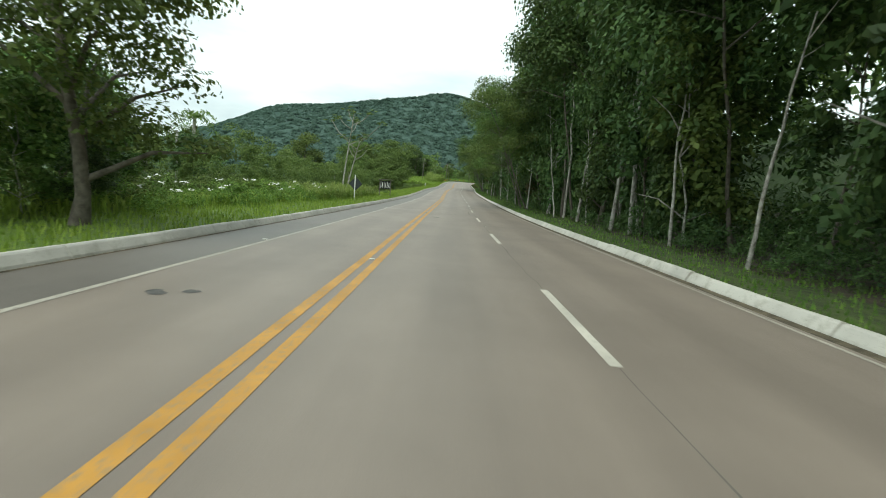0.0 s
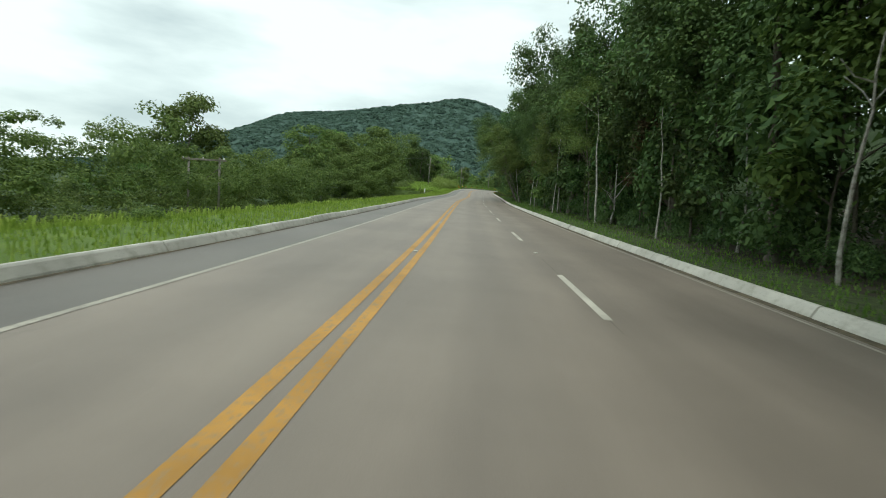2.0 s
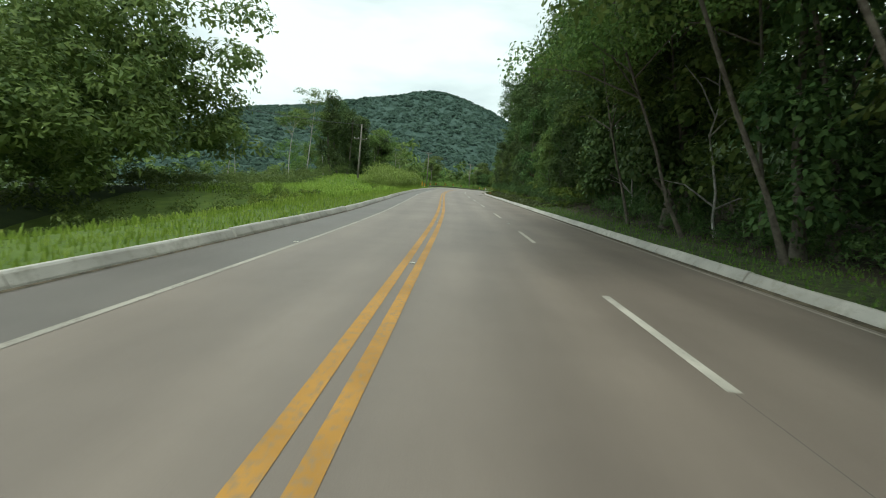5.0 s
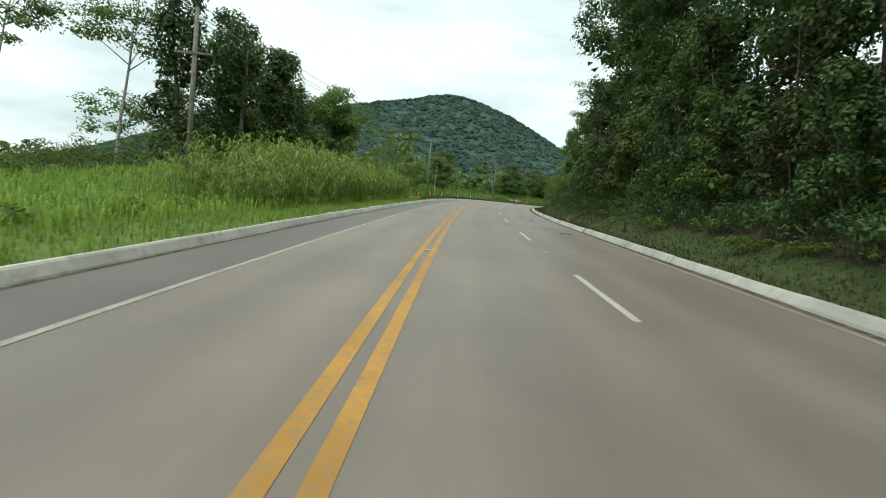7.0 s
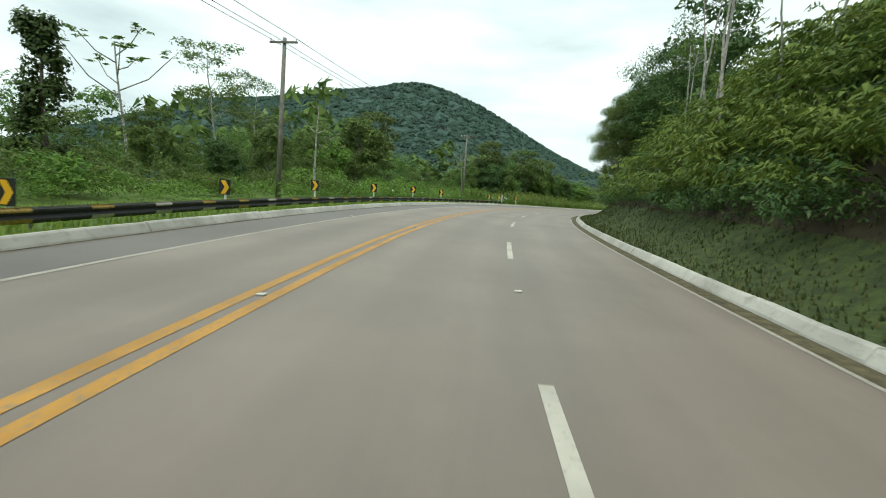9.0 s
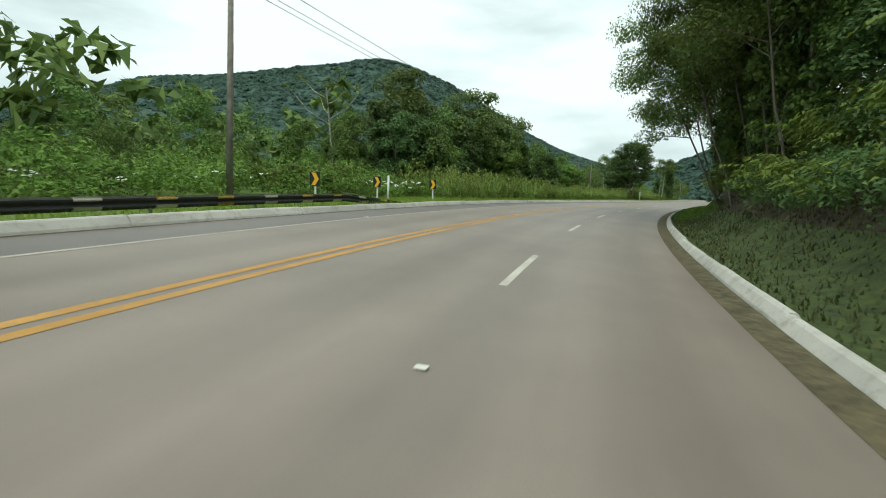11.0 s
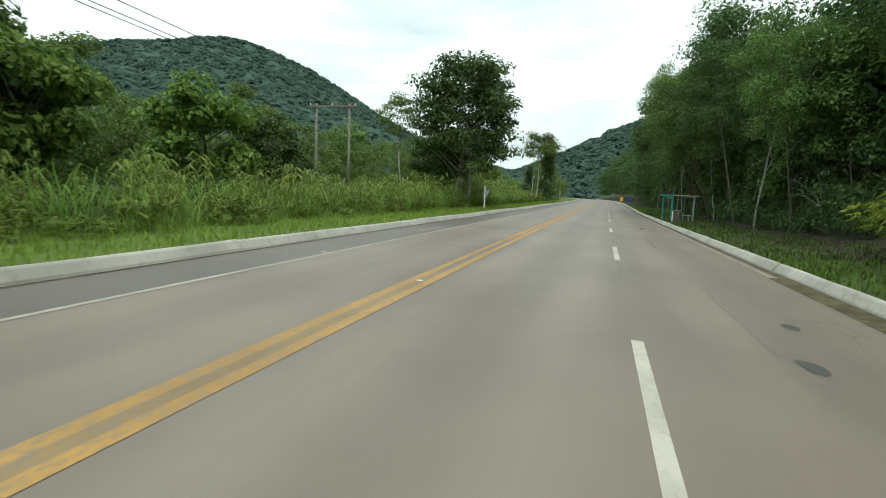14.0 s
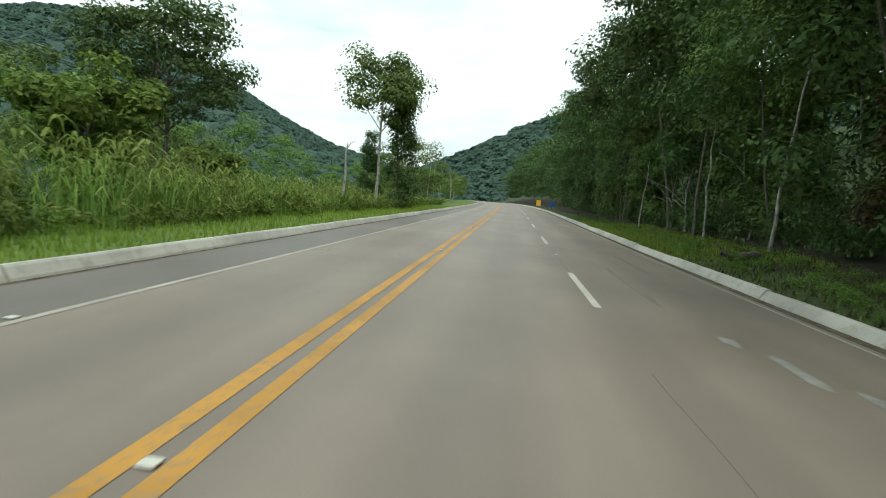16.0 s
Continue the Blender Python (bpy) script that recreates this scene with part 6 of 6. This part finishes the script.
def bus_shelter():
    top = tagged(new("bus_shelter"), "small open bus shelter with teal painted posts and flat roof", "bus shelter")
    top.matrix_basis = spot(433.2, 9.0, 20) @ Matrix.Diagonal((0.74, 0.9, 0.93, 1))
    for x, y, m, r in ((-1.25, -0.85, M_TEAL, 0.075), (-1.25, 0.85, M_TEAL, 0.075), (1.25, -0.85, M_TEAL_GREY, 0.07), (1.25, 0.85, M_TEAL_GREY, 0.045)):
        part("post", box(bmesh.new(), x - r, y - r, -0.3, x + r, y + r, 2.3, 0.01), m, top, "painted square post")
    part("beam", box(bmesh.new(), -1.34, -0.94, 2.14, -1.16, 0.94, 2.3, 0.01), M_TEAL, top, "teal front beam")
    part("beam", box(bmesh.new(), 1.17, -0.93, 2.17, 1.33, 0.93, 2.3, 0.01), M_TEAL_GREY, top, "faded rear beam")
    part("roof", box(bmesh.new(), -1.45, -1.1, 2.3, 1.75, 1.1, 2.37, 0.015), M_CONCRETE, top, "thin flat grey roof slab")
    part("fascia", box(bmesh.new(), -1.475, -1.1, 2.27, -1.45, 1.1, 2.39, 0.004), M_TEAL, top, "teal roof edge")
    part("bench", box(bmesh.new(), 0.85, -0.78, 0.52, 1.17, 0.8, 0.59, 0.012), M_CONCRETE, top, "pale narrow bench plank")
    for y in (-0.5, 0.5):
        part("bench_leg", box(bmesh.new(), 0.95, y - 0.05, -0.1, 1.05, y + 0.05, 0.52, 0.01), M_CONCRETE, top)


bus_shelter()
drum = tagged(new("litter_drum"), "dented dark metal litter drum with peeling paint", "litter bin")
drum.matrix_basis = spot(431.2, 8.75)
bm = bmesh.new()
for z0, z1, r0, r1 in ((0, 0.3, 0.29, 0.3), (0.3, 0.33, 0.315, 0.315), (0.33, 0.6, 0.3, 0.3), (0.6, 0.63, 0.315, 0.315), (0.63, 0.92, 0.3, 0.29)):
    cyl(bm, 0, 0, z0, z1, r0, r1, 16)
part("body", bm, M_DRUM, drum, smooth=False)
part("rim", cyl(bmesh.new(), 0, 0, 0.92, 0.95, 0.31, 0.31, 16), M_STEEL, drum)
part("notice", box(bmesh.new(), -0.42, -0.06, 0, -0.33, 0.06, 0.9, 0.01), M_SIGN_W, drum, "pale peeling plate")


def far_sign(s, o, mat, w, h, z, label, turn=0):
    top = tagged(new("road_sign"), label, "road sign")
    top.matrix_basis = spot(s, o, turn)
    for x in (-w * 0.35, w * 0.35):
        part("post", box(bmesh.new(), x - 0.035, 0, -0.3, x + 0.035, 0.06, z + h * 0.4, 0.005), M_STEEL, top)
    part("panel", box(bmesh.new(), -w / 2, -0.03, z - h / 2, w / 2, -0.01, z + h / 2, 0.004), mat, top)


far_sign(546, 8.3, M_SIGN_Y, 0.9, 1.2, 1.0, "yellow roadside sign far along the verge")
far_sign(529, 9.2, M_BLUE, 1.0, 0.8, 0.9, "small blue roadside sign on short posts")
far_sign(150, -7.6, M_SIGN_W, 0.2, 0.7, 0.8, "narrow white roadside marker on the verge")


def palm(s, o, height):
    rng = np.random.default_rng(5)
    top = tagged(new("palm_tree"), "slender palm with arching feathery fronds", "palm")
    top.matrix_basis = spot(s, o)
    hs = np.linspace(0, height, 8)
    mesh_ob("trunk", *tube(np.stack([0.1 * np.sin(hs), 0 * hs, hs], 1), np.interp(hs, [0, height], [0.2, 0.13]), 9), M_BARK_PALE, top, True)
    cs, fs, al = [], [], []
    for k in range(15):
        q, up = k * 2.4, rng.uniform(0.2, 1.3)
        d = np.array([math.cos(q), math.sin(q), 0])
        rib = [np.array([0.1 * math.sin(height), 0, height]) + d * r * 2.1 + np.array([0, 0, up * r * 1.6 - 2.3 * r * r]) for r in np.linspace(0, 1, 12)]
        for a in rib[1:]:
            for w in (-0.2, 0.2):
                cs.append(a + np.array([-d[1], d[0], -0.25]) * w)
                fs.append(np.array([d[0] * 0.1, d[1] * 0.1, 1.0]) + np.array([-d[1], d[0], 0]) * w * 3)
    mesh_ob("crown", *leaves(np.array(cs), np.array(fs), 0.5, 0.14, rng, 0.5), M_LEAF, top)


palm(43, -21.0, 6.0)

# ---- marks on the carriageway ----
def patch(name, s, o, ls, lo, mat, label, seed, cat="road patch", n=18):
    rng = np.random.default_rng(seed)
    r = 1 + np.convolve(np.tile(rng.normal(size=n) * 0.35, 3), np.ones(3) / 3, "same")[n:2 * n]
    q = np.linspace(0, 6.2832, n, endpoint=False)
    pts = np.concatenate([road_point(s + ls * r * np.sin(q), o + lo * r * np.cos(q), 0.004), road_point([s], [o], 0.004)])
    faces = [(k, (k + 1) % n, n) for k in range(n)]
    return tagged(mesh_ob(name, pts, faces, mat), label, cat, kind="structure")


M_BITUMEN = plain("bitumen_patch", (0.05, 0.048, 0.045), (0.13, 0.12, 0.11), 5, 0.75, 0, 0.5)
M_STREAK = plain("dark_wheel_streak", (0.19, 0.157, 0.129), (0.25, 0.205, 0.168), 2.0, 0.7, 0, 0.3)
for k, (s, o, ls, lo) in enumerate(((112, 5.75, 4.5, 0.07), (121, 5.2, 4.0, 0.06), (452, 4.7, 2.6, 0.1), (456, 5.7, 2.2, 0.09), (395, 5.0, 2.4, 0.06), (38, 3.1, 3.0, 0.05), (243, 5.1, 2.4, 0.06), (408, 4.9, 2.2, 0.07))):
    patch("tyre_streak", s, o, ls, lo, M_STREAK, "faint dark tyre streak worn into the asphalt", 40 + k, "tyre streak", 30)
M_PALE = plain("pale_spill", (0.2, 0.185, 0.165), (0.33, 0.31, 0.275), 3, 0.9, 0, 0.5)
for k, (s, o, ls, lo) in enumerate(((392.5, 5.2, 0.28, 0.13), (394.5, 5.6, 0.2, 0.1), (391.0, 5.6, 0.25, 0.1), (417.6, 5.15, 0.3, 0.16), (418.7, 5.3, 0.28, 0.18), (384, 5.4, 0.4, 0.1), (6.2, -2.2, 0.14, 0.12), (6.4, -1.8, 0.12, 0.12), (30, 0.9, 0.25, 0.2), (238.5, 5.55, 0.5, 0.16))):
    patch("bitumen_patch", s, o, ls, lo, M_BITUMEN, "dark bitumen stain on the asphalt", k)
for k, (s, o, ls, lo) in enumerate(((404.7, -3.7, 0.9, 0.22), (406.2, -3.5, 0.5, 0.14), (446.3, 5.3, 0.5, 0.12), (447.3, 5.0, 0.3, 0.1), (445.4, 5.6, 0.35, 0.1))):
    patch("pale_patch", s, o, ls, lo, M_PALE, "pale crusted patch on the asphalt", 20 + k)
grate = tagged(new("drain_grate"), "dark iron drain grate in the road by the kerb", "drain grate")
x, y, z = road_point(226.8, 5.9, 0.0)
grate.matrix_basis = pose(x, y, z, 0, 0, math.degrees(on(TH, 226.8)))
part("frame", box(bmesh.new(), -0.3, -0.5, -0.02, 0.3, 0.5, 0.006, 0.004), M_BLACK, grate)
for k in range(8):
    part("bar", box(bmesh.new(), -0.26, -0.44 + k * 0.12, 0.006, 0.26, -0.39 + k * 0.12, 0.014, 0.002), M_STEEL, grate)
